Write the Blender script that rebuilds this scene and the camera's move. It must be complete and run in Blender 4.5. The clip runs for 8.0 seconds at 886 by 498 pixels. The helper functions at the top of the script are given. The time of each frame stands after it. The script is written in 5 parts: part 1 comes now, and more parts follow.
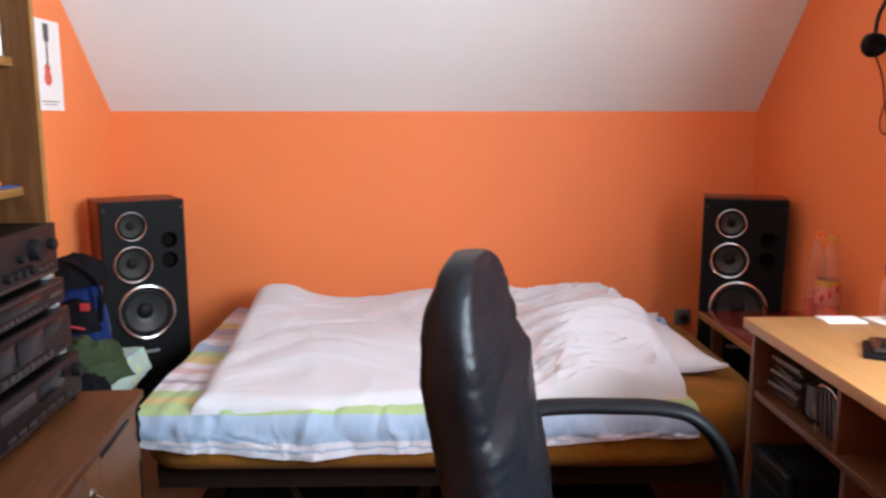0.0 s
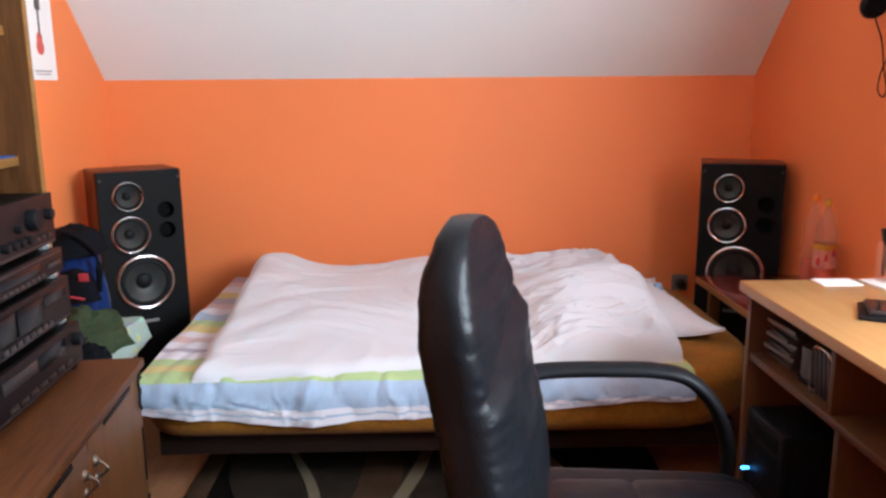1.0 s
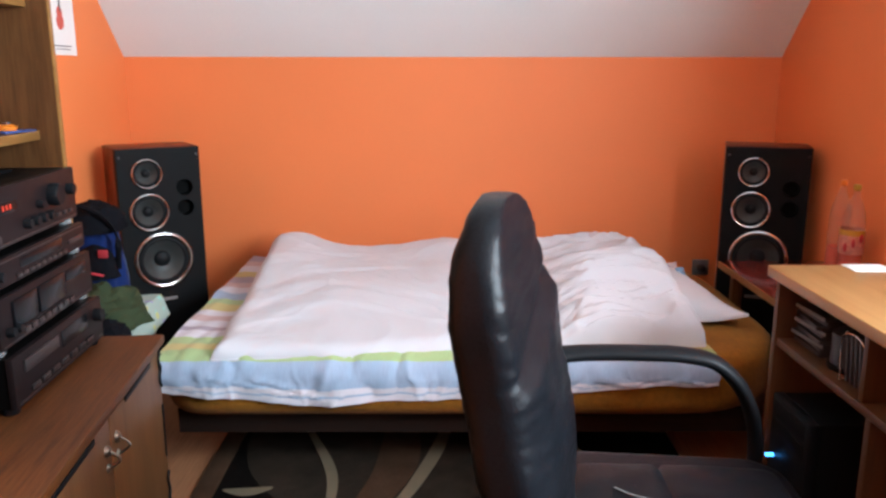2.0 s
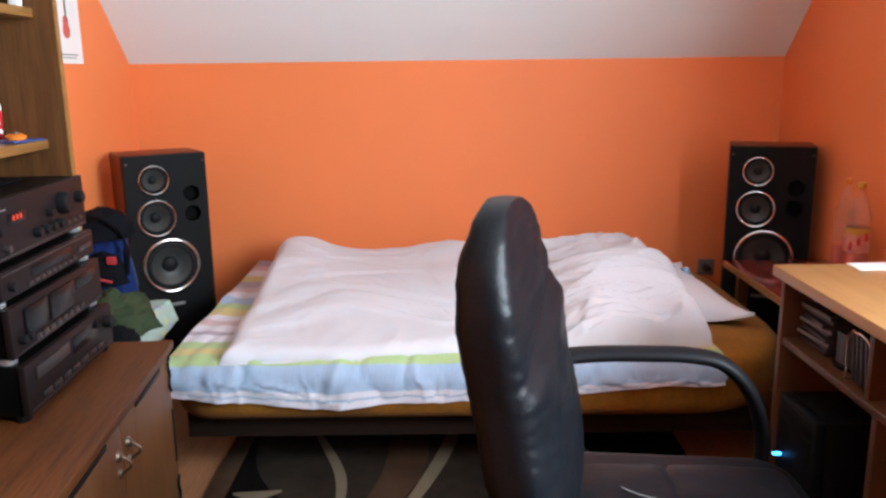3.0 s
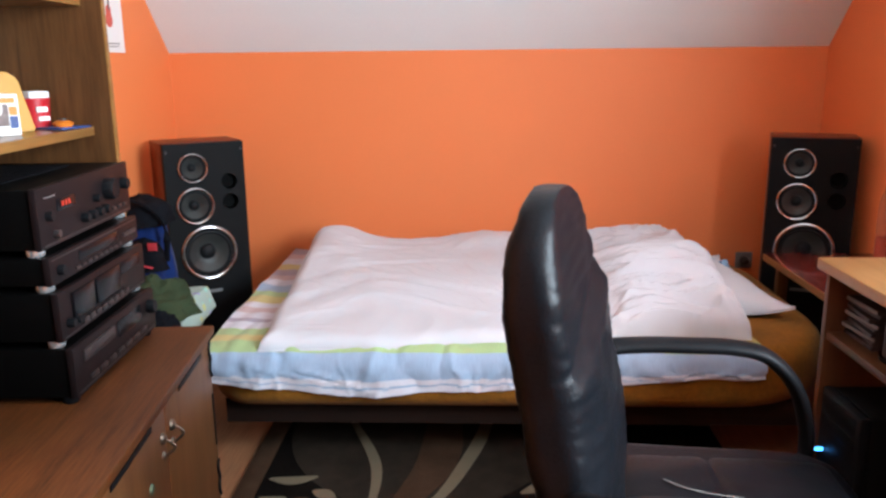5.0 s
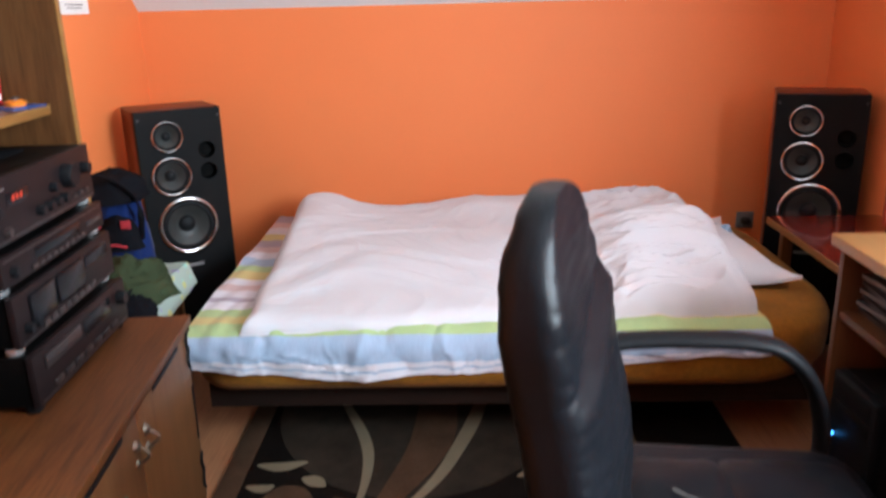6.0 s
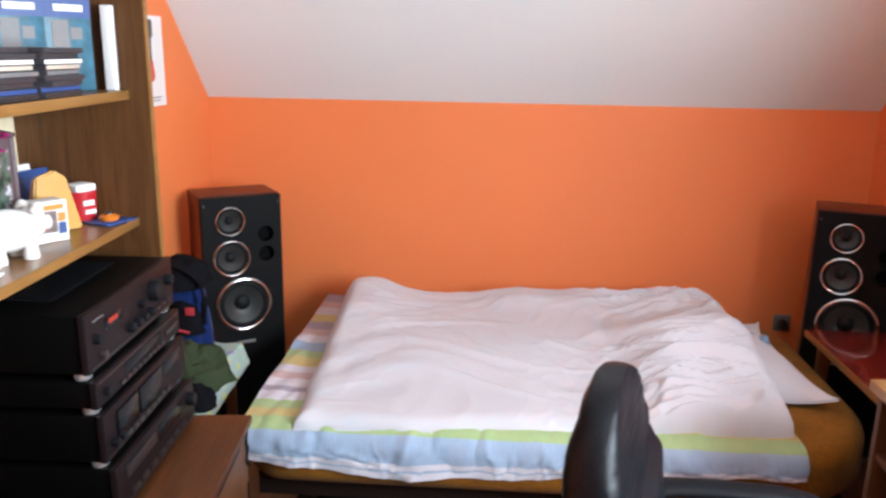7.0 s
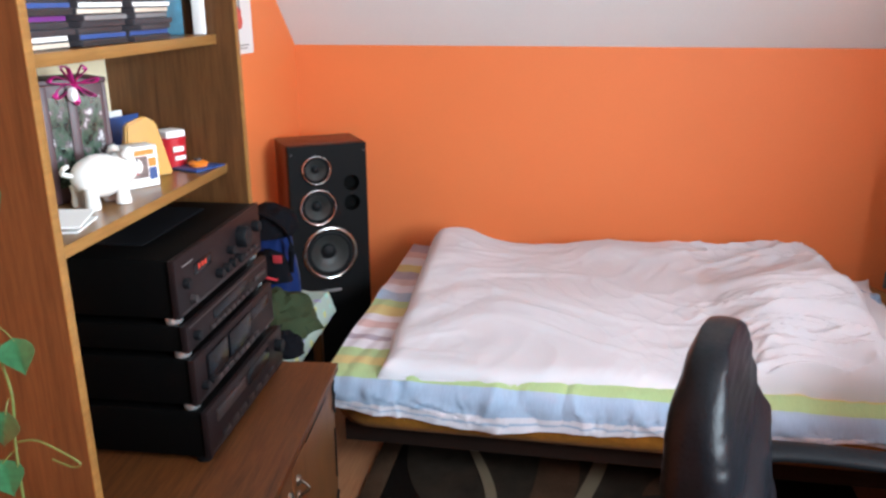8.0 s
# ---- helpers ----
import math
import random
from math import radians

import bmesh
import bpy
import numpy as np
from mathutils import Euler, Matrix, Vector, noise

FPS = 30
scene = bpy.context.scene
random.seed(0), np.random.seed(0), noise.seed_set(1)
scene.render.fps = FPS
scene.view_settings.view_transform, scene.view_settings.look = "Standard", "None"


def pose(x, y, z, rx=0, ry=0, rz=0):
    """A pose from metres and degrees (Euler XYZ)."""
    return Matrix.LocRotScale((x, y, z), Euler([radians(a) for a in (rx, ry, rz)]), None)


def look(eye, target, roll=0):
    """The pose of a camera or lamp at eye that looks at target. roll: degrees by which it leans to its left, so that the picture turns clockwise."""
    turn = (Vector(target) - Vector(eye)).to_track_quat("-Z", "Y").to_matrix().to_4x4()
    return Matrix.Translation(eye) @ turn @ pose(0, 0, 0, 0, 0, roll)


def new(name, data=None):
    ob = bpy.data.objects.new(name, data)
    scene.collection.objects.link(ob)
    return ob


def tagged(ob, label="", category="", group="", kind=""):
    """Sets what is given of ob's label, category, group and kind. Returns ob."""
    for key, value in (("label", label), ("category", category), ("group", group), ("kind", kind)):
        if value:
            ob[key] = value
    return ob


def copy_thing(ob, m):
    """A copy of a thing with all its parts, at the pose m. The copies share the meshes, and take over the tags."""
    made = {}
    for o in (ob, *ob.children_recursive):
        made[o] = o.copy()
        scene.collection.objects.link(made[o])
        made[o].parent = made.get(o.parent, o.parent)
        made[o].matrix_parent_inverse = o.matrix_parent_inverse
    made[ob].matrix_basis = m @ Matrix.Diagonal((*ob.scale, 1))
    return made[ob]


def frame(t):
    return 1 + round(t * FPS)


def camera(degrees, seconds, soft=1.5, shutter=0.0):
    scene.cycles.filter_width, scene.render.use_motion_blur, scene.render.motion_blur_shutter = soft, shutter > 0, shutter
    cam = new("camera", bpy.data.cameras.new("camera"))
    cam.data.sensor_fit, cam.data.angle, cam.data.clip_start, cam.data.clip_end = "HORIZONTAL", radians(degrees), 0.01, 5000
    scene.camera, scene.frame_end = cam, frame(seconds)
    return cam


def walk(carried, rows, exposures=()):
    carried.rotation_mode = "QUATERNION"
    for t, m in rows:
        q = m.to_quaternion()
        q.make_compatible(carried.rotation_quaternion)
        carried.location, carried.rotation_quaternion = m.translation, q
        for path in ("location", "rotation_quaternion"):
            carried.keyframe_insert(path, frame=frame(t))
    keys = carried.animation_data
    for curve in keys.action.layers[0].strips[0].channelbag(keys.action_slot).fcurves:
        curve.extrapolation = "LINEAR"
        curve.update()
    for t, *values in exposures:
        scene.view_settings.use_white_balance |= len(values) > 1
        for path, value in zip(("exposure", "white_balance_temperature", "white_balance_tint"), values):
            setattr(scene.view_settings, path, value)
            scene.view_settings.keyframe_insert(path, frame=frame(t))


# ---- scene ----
cam = camera(58.8, 8.0, soft=2.6, shutter=0.5)
PATH = [
    (0, (0.868, 1.188, 1.205), (0.904, 3.162, 0.884), 0.0),
    (0.3, (0.873, 1.183, 1.184), (0.950, 3.156, 0.876), -0.4),
    (0.5, (0.873, 1.171, 1.206), (0.948, 3.139, 0.854), -0.3),
    (1, (0.87, 1.184, 1.2), (0.91, 3.144, 0.801), -0.5),
    (1.5, (0.861, 1.196, 1.195), (0.873, 3.148, 0.758), -0.3),
    (1.7, (0.851, 1.206, 1.189), (0.862, 3.155, 0.748), 0.1),
    (2.8, (0.840, 1.207, 1.187), (0.834, 3.158, 0.751), -0.5),
    (3, (0.843, 1.196, 1.194), (0.838, 3.147, 0.758), -0.7),
    (3.5, (0.845, 1.194, 1.193), (0.829, 3.145, 0.754), -0.9),
    (4, (0.827, 1.191, 1.195), (0.759, 3.14, 0.753), -1.0),
    (4.2, (0.817, 1.194, 1.193), (0.738, 3.143, 0.751), -0.8),
    (5.3, (0.817, 1.195, 1.184), (0.739, 3.137, 0.713), -0.5),
    (5.5, (0.812, 1.2, 1.177), (0.725, 3.136, 0.682), -0.5),
    (5.8, (0.784, 1.287, 1.174), (0.709, 3.199, 0.592), -1.6),
    (6, (0.82, 1.336, 1.24), (0.761, 3.246, 0.648), -1.5),
    (6.2, (0.822, 1.369, 1.339), (0.751, 3.263, 0.7), -2.0),
    (6.5, (0.832, 1.313, 1.432), (0.682, 3.214, 0.829), -0.7),
    (6.8, (0.793, 1.287, 1.453), (0.676, 3.214, 0.929), 1.0),
    (7, (0.758, 1.283, 1.455), (0.627, 3.217, 0.961), 1.0),
    (7.3, (0.726, 1.299, 1.445), (0.577, 3.228, 0.938), 1.0),
    (7.5, (0.735, 1.315, 1.437), (0.484, 3.218, 0.876), -0.5),
    (8, (0.74, 1.335, 1.428), (0.405, 3.21, 0.819), -0.2),
]
walk(cam, [(t, look(eye, target, roll)) for t, eye, target, roll in PATH], [(0, 0.0), (5.8, 0.0), (6.5, 0.10), (7.0, 0.0), (8, -0.05)])

# ---- light ----
world = bpy.data.worlds.new("sky_world")
scene.world = world
world.use_nodes = True
wn = world.node_tree
sky = wn.nodes.new("ShaderNodeTexSky")
sky.sky_type, sky.sun_disc = "NISHITA", False
sky.sun_elevation, sky.sun_rotation = radians(38), radians(200)
wn.links.new(sky.outputs[0], wn.nodes["Background"].inputs[0])
wn.nodes["Background"].inputs[1].default_value = 0.12

# place: left wall, right wall, far knee wall, wall behind
XL, XR, YF, YB, KNEE, CEIL = -0.447, 2.25, 4.52, -1.6, 1.246, 2.45
WIN = (0.92, 2.32, 0.98, 2.12)


def area_lamp(name, m, w, h, power, colour):
    data = bpy.data.lights.new(name, "AREA")
    data.shape, data.size, data.size_y, data.energy, data.color = "RECTANGLE", w, h, power, colour
    ob = new(name, data)
    ob.matrix_world = m
    return ob


WC = ((WIN[0] + WIN[1]) / 2, (WIN[2] + WIN[3]) / 2)
area_lamp("window_daylight", look((XR + 0.15, WC[0], WC[1]), (0.0, WC[0] + 0.1, WC[1] + 0.1)), WIN[1] - WIN[0] - 0.1, WIN[3] - WIN[2] - 0.1, 191, (0.735, 0.885, 1.0))


# ---- materials ----
def nodes_of(name):
    m = bpy.data.materials.new(name)
    m.use_nodes = True
    nt = m.node_tree
    return m, nt, nt.nodes["Principled BSDF"]


def set_in(node, **kw):
    for k, v in kw.items():
        node.inputs[k.replace("_", " ")].default_value = v


def rgba(c):
    return (c[0], c[1], c[2], 1.0)


def coords(nt, scale=(1, 1, 1), kind="Object"):
    tc = nt.nodes.new("ShaderNodeTexCoord")
    mp = nt.nodes.new("ShaderNodeMapping")
    mp.inputs["Scale"].default_value = scale
    nt.links.new(tc.outputs[kind], mp.inputs[0])
    return mp.outputs[0]


def noise_tex(nt, vec, scale, detail=4.0, rough=0.55, distort=0.0):
    n = nt.nodes.new("ShaderNodeTexNoise")
    set_in(n, Scale=scale, Detail=detail, Roughness=rough, Distortion=distort)
    nt.links.new(vec, n.inputs["Vector"])
    return n.outputs["Fac"]


def ramp(nt, fac, stops, interp="LINEAR"):
    r = nt.nodes.new("ShaderNodeValToRGB")
    r.color_ramp.interpolation = interp
    e = r.color_ramp.elements
    while len(e) < len(stops):
        e.new(0.5)
    for k, (p, c) in enumerate(stops):
        e[k].position, e[k].color = p, rgba(c)
    nt.links.new(fac, r.inputs[0])
    return r.outputs[0]


def mix(nt, a, b, fac, mode="MIX"):
    n = nt.nodes.new("ShaderNodeMix")
    n.data_type, n.blend_type = "RGBA", mode
    for sock, v in ((n.inputs[0], fac), (n.inputs[6], a), (n.inputs[7], b)):
        if hasattr(v, "links"):
            nt.links.new(v, sock)
        else:
            sock.default_value = v if isinstance(v, float) else rgba(v)
    return n.outputs[2]


def bump_on(nt, bsdf, fac, strength, dist=0.002):
    b = nt.nodes.new("ShaderNodeBump")
    set_in(b, Strength=strength, Distance=dist)
    nt.links.new(fac, b.inputs["Height"])
    nt.links.new(b.outputs[0], bsdf.inputs["Normal"])


def tint(c, k):
    return tuple(max(0.0, min(1.0, v * k)) for v in c)


def surf(name, col, rough=0.5, metal=0.0, var=0.12, big=3.0, fine=60.0, bump=0.15, dist=0.001, spec=0.5, coat=0.0, sheen=0.0, rvar=0.1):
    """A surface with variation at two scales and fine relief."""
    m, nt, b = nodes_of(name)
    vec = coords(nt)
    n1, n2 = noise_tex(nt, vec, big), noise_tex(nt, vec, fine, 6)
    c1 = ramp(nt, n1, [(0.3, tint(col, 1 - var)), (0.7, tint(col, 1 + var))])
    c2 = mix(nt, c1, ramp(nt, n2, [(0.35, tint(col, 1 - var)), (0.65, tint(col, 1 + var))]), 0.4)
    nt.links.new(c2, b.inputs["Base Color"])
    rr = nt.nodes.new("ShaderNodeMapRange")
    set_in(rr, To_Min=max(0.02, rough - rvar), To_Max=min(1.0, rough + rvar))
    nt.links.new(n2, rr.inputs[0])
    nt.links.new(rr.outputs[0], b.inputs["Roughness"])
    set_in(b, Metallic=metal, Specular_IOR_Level=spec, Coat_Weight=coat, Sheen_Weight=sheen)
    if bump:
        bump_on(nt, b, n2, bump, dist)
    return m


def wood(name, light, dark, axis, rough=0.45, coat=0.05, size=1.0, band=0.5):
    """Veneer with its grain along one axis."""
    m, nt, b = nodes_of(name)
    s = [28 / size, 28 / size, 28 / size]
    s["xyz".index(axis)] = 1.6 / size
    vec = coords(nt, tuple(s))
    n1 = noise_tex(nt, vec, 1.0, 5, 0.6, 0.6)
    n2 = noise_tex(nt, vec, 5.0, 4, 0.7, 0.2)
    n3 = noise_tex(nt, coords(nt), 2.5, 3)
    c = ramp(nt, n1, [(0.3, dark), (0.52, light), (0.62, tint(light, 1.1)), (0.75, dark)])
    c = mix(nt, c, ramp(nt, n2, [(0.4, dark), (0.6, light)]), band)
    c = mix(nt, c, ramp(nt, n3, [(0.3, (0.75, 0.75, 0.75)), (0.7, (1, 1, 1))]), 0.6, "MULTIPLY")
    nt.links.new(c, b.inputs["Base Color"])
    set_in(b, Roughness=rough, Coat_Weight=coat, Coat_Roughness=0.25, Specular_IOR_Level=0.28)
    bump_on(nt, b, n2, 0.12, 0.0006)
    return m


ORANGE = surf("orange_wall_paint", (0.795, 0.214, 0.064), 0.62, var=0.04, big=1.5, fine=140, bump=0.25, dist=0.0015)
CEILING = surf("white_ceiling_paint", (0.76, 0.815, 0.82), 0.75, var=0.025, big=1.2, fine=120, bump=0.2, dist=0.001)
# grey for the unseen wall, set dark to soak up bounced light
UNSEEN_GREY = surf("unseen_wall_grey", (0.20, 0.22, 0.24), 0.7, var=0.04, big=1.5, fine=140, bump=0.2)
OAK_Y = wood("oak_veneer_along", (0.112, 0.036, 0.009), (0.042, 0.0125, 0.0035), "y", 0.5, 0.0, 0.6, 0.5)
OAK_Z = wood("oak_veneer_upright", (0.125, 0.051, 0.017), (0.065, 0.024, 0.008), "z")
OAK_EDGE = wood("oak_edge_band", (0.27, 0.130, 0.036), (0.19, 0.082, 0.022), "y")
OAK_SHELF = wood("honey_oak_shelf", (0.23, 0.108, 0.032), (0.155, 0.068, 0.020), "y", 0.3, 0.15)
OAK_DOOR = wood("oak_door_veneer", (0.155, 0.064, 0.022), (0.100, 0.038, 0.013), "z")
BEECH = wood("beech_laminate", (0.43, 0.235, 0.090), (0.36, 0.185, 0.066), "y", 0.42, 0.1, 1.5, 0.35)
# same beech as the desktop, with the under-desk shade put into its colour
BEECH_SHADED = wood("beech_laminate_shaded", (0.105, 0.039, 0.014), (0.072, 0.026, 0.010), "z", 0.42, 0.1, 1.5, 0.35)
RED_LACQUER = wood("dark_red_lacquer", (0.19, 0.018, 0.010), (0.12, 0.012, 0.008), "y", 0.10, 0.4)
BED_WOOD = wood("bed_base_wood", (0.019, 0.0065, 0.003), (0.010, 0.0035, 0.002), "x", 0.85, 0.0)
SPK_SIDE = wood("red_brown_veneer", (0.15, 0.034, 0.016), (0.085, 0.018, 0.010), "z", 0.4)
FLOOR_WOOD = wood("brown_laminate", (0.36, 0.165, 0.08), (0.24, 0.10, 0.045), "y", 0.42, 0.05)
VELVET = surf("ochre_velour", (0.215, 0.082, 0.008), 0.85, var=0.30, big=7, fine=70, bump=0.6, dist=0.002, spec=0.15, sheen=0.05)
LEATHER = surf("black_leather", (0.0060, 0.0066, 0.0085), 0.31, var=0.3, big=9, fine=190, bump=0.6, dist=0.0012, spec=0.115)
PLASTIC = surf("black_plastic", (0.006, 0.0062, 0.0075), 0.48, var=0.25, big=12, fine=300, bump=0.2, dist=0.0004, spec=0.12)
BLACK_VINYL = surf("black_baffle", (0.004, 0.004, 0.0045), 0.6, spec=0.12, var=0.25, big=12, fine=300, bump=0.2, dist=0.0004)
CHROME = surf("chrome", (0.72, 0.72, 0.73), 0.24, 0.75, var=0.06, big=20, fine=200, bump=0)
RING = surf("polished_ring", (0.60, 0.60, 0.61), 0.16, 1.0, var=0.08, big=20, fine=200, bump=0, rvar=0.06)
PORT_BLACK = surf("port_black", (0.0012, 0.0012, 0.0012), 0.7, spec=0.08, var=0.2, bump=0)
AGED = surf("aged_handle_metal", (0.17, 0.14, 0.11), 0.34, 0.8, var=0.2, big=40, fine=200, bump=0.1)
CONE = surf("speaker_cone", (0.030, 0.032, 0.031), 0.5, var=0.3, big=20, fine=200, bump=0.2)
RUBBER = surf("rubber_surround", (0.006, 0.006, 0.007), 0.6, spec=0.2, var=0.2, big=20, fine=200, bump=0.1)
COTTON = surf("white_cotton", (0.535, 0.535, 0.570), 0.9, var=0.025, big=4, fine=400, bump=0.25, dist=0.0006, sheen=0.15)
PAPER = surf("white_paper", (0.78, 0.76, 0.74), 0.7, var=0.03, big=10, fine=200, bump=0.05)
AMP_CASE = surf("black_painted_metal", (0.0018, 0.0016, 0.0016), 0.5, 0.0, spec=0.07, var=0.25, big=10, fine=400, bump=0.25, dist=0.0003)
AMP_FACE = surf("dark_brushed_face", (0.013, 0.0080, 0.0085), 0.45, 0.05, spec=0.11, var=0.15, big=10, fine=300, bump=0.05)


# ---- builders ----
def world_of(ob):
    m = ob.matrix_basis.copy()
    while ob.parent:
        ob = ob.parent
        m = ob.matrix_basis @ m
    return m


def part(name, bm, material, parent=None, label="", inworld=True, smooth=35):
    """One bmesh as one mesh object under a thing or a part."""
    if parent and inworld:
        bm.transform(world_of(parent).inverted())
    me = bpy.data.meshes.new(name)
    bmesh.ops.recalc_face_normals(bm, faces=bm.faces[:])
    bm.to_mesh(me)
    bm.free()
    for mm in (material if isinstance(material, (list, tuple)) else [material]):
        me.materials.append(mm)
    if smooth:
        me.polygons.foreach_set("use_smooth", [True] * len(me.polygons))
        me.set_sharp_from_angle(angle=radians(smooth))
    ob = new(name, me)
    ob.parent = parent
    if label:
        tagged(ob, label)
    return ob


def thing(name, m, label, category, group="", kind=""):
    ob = new(name)
    ob.empty_display_size = 0.05
    ob.matrix_basis = m
    return tagged(ob, label, category, group, kind)


def single(name, bm, material, label, category, group="", kind="", smooth=35):
    ob = part(name, bm, material, None, label, smooth=smooth)
    return tagged(ob, "", category, group, kind)


def box(x0, x1, y0, y1, z0, z1, bevel=0.0, seg=2):
    bm = bmesh.new()
    bmesh.ops.create_cube(bm, size=1)
    for v in bm.verts:
        v.co = Vector(((x0 + x1) / 2 + v.co.x * (x1 - x0), (y0 + y1) / 2 + v.co.y * (y1 - y0), (z0 + z1) / 2 + v.co.z * (z1 - z0)))
    if bevel:
        bmesh.ops.bevel(bm, geom=bm.edges[:], offset=bevel, segments=seg, profile=0.5, affect="EDGES")
    return bm


def join(*bms):
    out = bmesh.new()
    for b in bms:
        me = bpy.data.meshes.new("tmp")
        b.to_mesh(me)
        b.free()
        out.from_mesh(me)
        bpy.data.meshes.remove(me)
    return out


def moved(bm, m):
    bm.transform(m)
    return bm


def lathe(profile, seg=28, m=None):
    """Turned body round z from (radius, height) pairs."""
    bm = bmesh.new()
    rings = []
    for r, z in profile:
        if r < 1e-6:
            rings.append([bm.verts.new((0, 0, z))])
        else:
            rings.append([bm.verts.new((r * math.cos(2 * math.pi * k / seg), r * math.sin(2 * math.pi * k / seg), z)) for k in range(seg)])
    for a, b in zip(rings, rings[1:]):
        for k in range(seg):
            q = (k + 1) % seg
            if len(a) == 1 and len(b) > 1:
                bm.faces.new((a[0], b[k], b[q]))
            elif len(b) == 1 and len(a) > 1:
                bm.faces.new((a[k], a[q], b[0]))
            elif len(a) > 1:
                bm.faces.new((a[k], a[q], b[q], b[k]))
    if m:
        bm.transform(m)
    return bm


def loft(rings, cap=True, closed=False):
    """Skin over rings of points of equal count."""
    bm = bmesh.new()
    rows = [[bm.verts.new(p) for p in r] for r in rings]
    n = len(rows[0])
    pairs = list(zip(rows, rows[1:])) + ([(rows[-1], rows[0])] if closed else [])
    for a, b in pairs:
        for k in range(n):
            q = (k + 1) % n
            bm.faces.new((a[k], a[q], b[q], b[k]))
    if cap and not closed:
        bm.faces.new(rows[0])
        bm.faces.new(rows[-1][::-1])
    return bm


def smooth_line(points, n=8):
    """Points along a smooth curve through the given ones."""
    pts = [Vector(p) for p in points]
    ext = [2 * pts[0] - pts[1], *pts, 2 * pts[-1] - pts[-2]]
    out = []
    for k in range(1, len(ext) - 2):
        a, b, c, d = ext[k - 1:k + 3]
        for s in range(n):
            t = s / n
            out.append(0.5 * (2 * b + (c - a) * t + (2 * a - 5 * b + 4 * c - d) * t * t + (3 * b - a - 3 * c + d) * t ** 3))
    return out + [pts[-1]]


def tube(points, ra, rb=None, seg=10, n=8, up=(0, 0, 1), taper=1.0):
    """A round or flattened tube along a smooth line; ra across, rb along up."""
    line = smooth_line(points, n)
    rb = rb or ra
    rings = []
    for k, p in enumerate(line):
        d = (line[min(k + 1, len(line) - 1)] - line[max(k - 1, 0)]).normalized()
        side = d.cross(Vector(up))
        side = side.normalized() if side.length > 1e-4 else Vector((1, 0, 0))
        nrm = side.cross(d).normalized()
        f = 1 + (taper - 1) * k / (len(line) - 1)
        rings.append([p + f * (ra * math.cos(2 * math.pi * j / seg) * side + rb * math.sin(2 * math.pi * j / seg) * nrm) for j in range(seg)])
    return loft(rings)


def cloth(fn, nu, nv, thick=0.006):
    """A closed sheet over fn(u, v), 0..1, with its uv; thickness hangs below along z."""
    bm = bmesh.new()
    uvl = bm.loops.layers.uv.new("UVMap")
    top = [[bm.verts.new(fn(i / nu, j / nv)) for j in range(nv + 1)] for i in range(nu + 1)]
    bot = [[bm.verts.new(top[i][j].co - Vector((0, 0, thick))) for j in range(nv + 1)] for i in range(nu + 1)]

    def quad(vs, uvs):
        f = bm.faces.new(vs)
        for lp, uv in zip(f.loops, uvs):
            lp[uvl].uv = uv

    for i in range(nu):
        for j in range(nv):
            idx = [(i, j), (i + 1, j), (i + 1, j + 1), (i, j + 1)]
            uvs = [(a / nu, b / nv) for a, b in idx]
            quad([top[a][b] for a, b in idx], uvs)
            quad([bot[a][b] for a, b in idx[::-1]], uvs[::-1])
    rim = [(i, 0) for i in range(nu)] + [(nu, j) for j in range(nv)] + [(i, nv) for i in range(nu, 0, -1)] + [(0, j) for j in range(nv, 0, -1)]
    for a, b in zip(rim, rim[1:] + rim[:1]):
        ua, ub = (a[0] / nu, a[1] / nv), (b[0] / nu, b[1] / nv)
        quad([top[a[0]][a[1]], bot[a[0]][a[1]], bot[b[0]][b[1]], top[b[0]][b[1]]], [ua, ua, ub, ub])
    return bm


def smoothstep(a, b, x):
    t = max(0.0, min(1.0, (x - a) / (b - a)))
    return t * t * (3 - 2 * t)


# ---- setting ----
T, TR = 0.12, 0.30
single("floor", box(XL - T, XR + TR, YB - T, YF + T, -0.1, 0.0), FLOOR_WOOD, "brown wood laminate floor", "floor", kind="structure")
single("wall_far", box(XL - T, XR + TR, YF, YF + T, 0, KNEE), ORANGE, "orange painted low knee wall behind the bed", "wall", kind="structure")
single("wall_left", box(XL - T, XL, YB, YF, 0, CEIL), ORANGE, "orange painted plain side wall", "wall", kind="structure")
y0, y1, z0, z1 = WIN
single("wall_right", join(box(XR, XR + TR, YB, y0, 0, CEIL), box(XR, XR + TR, y1, YF, 0, CEIL), box(XR, XR + TR, y0, y1, 0, z0), box(XR, XR + TR, y0, y1, z1, CEIL)),
       ORANGE, "orange painted side wall above the desk", "wall", kind="structure")
# closes the room out of view; its grey is added to hold down fill light
single("wall_back", box(XL - T, XR + TR, YB - T, YB, 0, CEIL), UNSEEN_GREY, "unseen plain wall, grey to cut bounced light", "wall", kind="structure")
win = thing("window_1", pose(XR + 0.20, WC[0], z0), "white framed window in the side wall", "window", kind="structure")
ym = WC[0]
for a, b, c, d in ((y0, y1, z0, z0 + 0.05), (y0, y1, z1 - 0.05, z1), (y0, y0 + 0.05, z0 + 0.05, z1 - 0.05), (y1 - 0.05, y1, z0 + 0.05, z1 - 0.05), (ym - 0.035, ym + 0.035, z0 + 0.05, z1 - 0.05)):
    part("window_frame", box(XR + 0.18, XR + 0.23, a, b, c, d, 0.004), CEILING, win)
m, nt, b = nodes_of("window_glass")
set_in(b, Base_Color=(1, 1, 1, 1), Roughness=0.02, Transmission_Weight=1.0, IOR=1.45)
WINDOW_GLASS = m
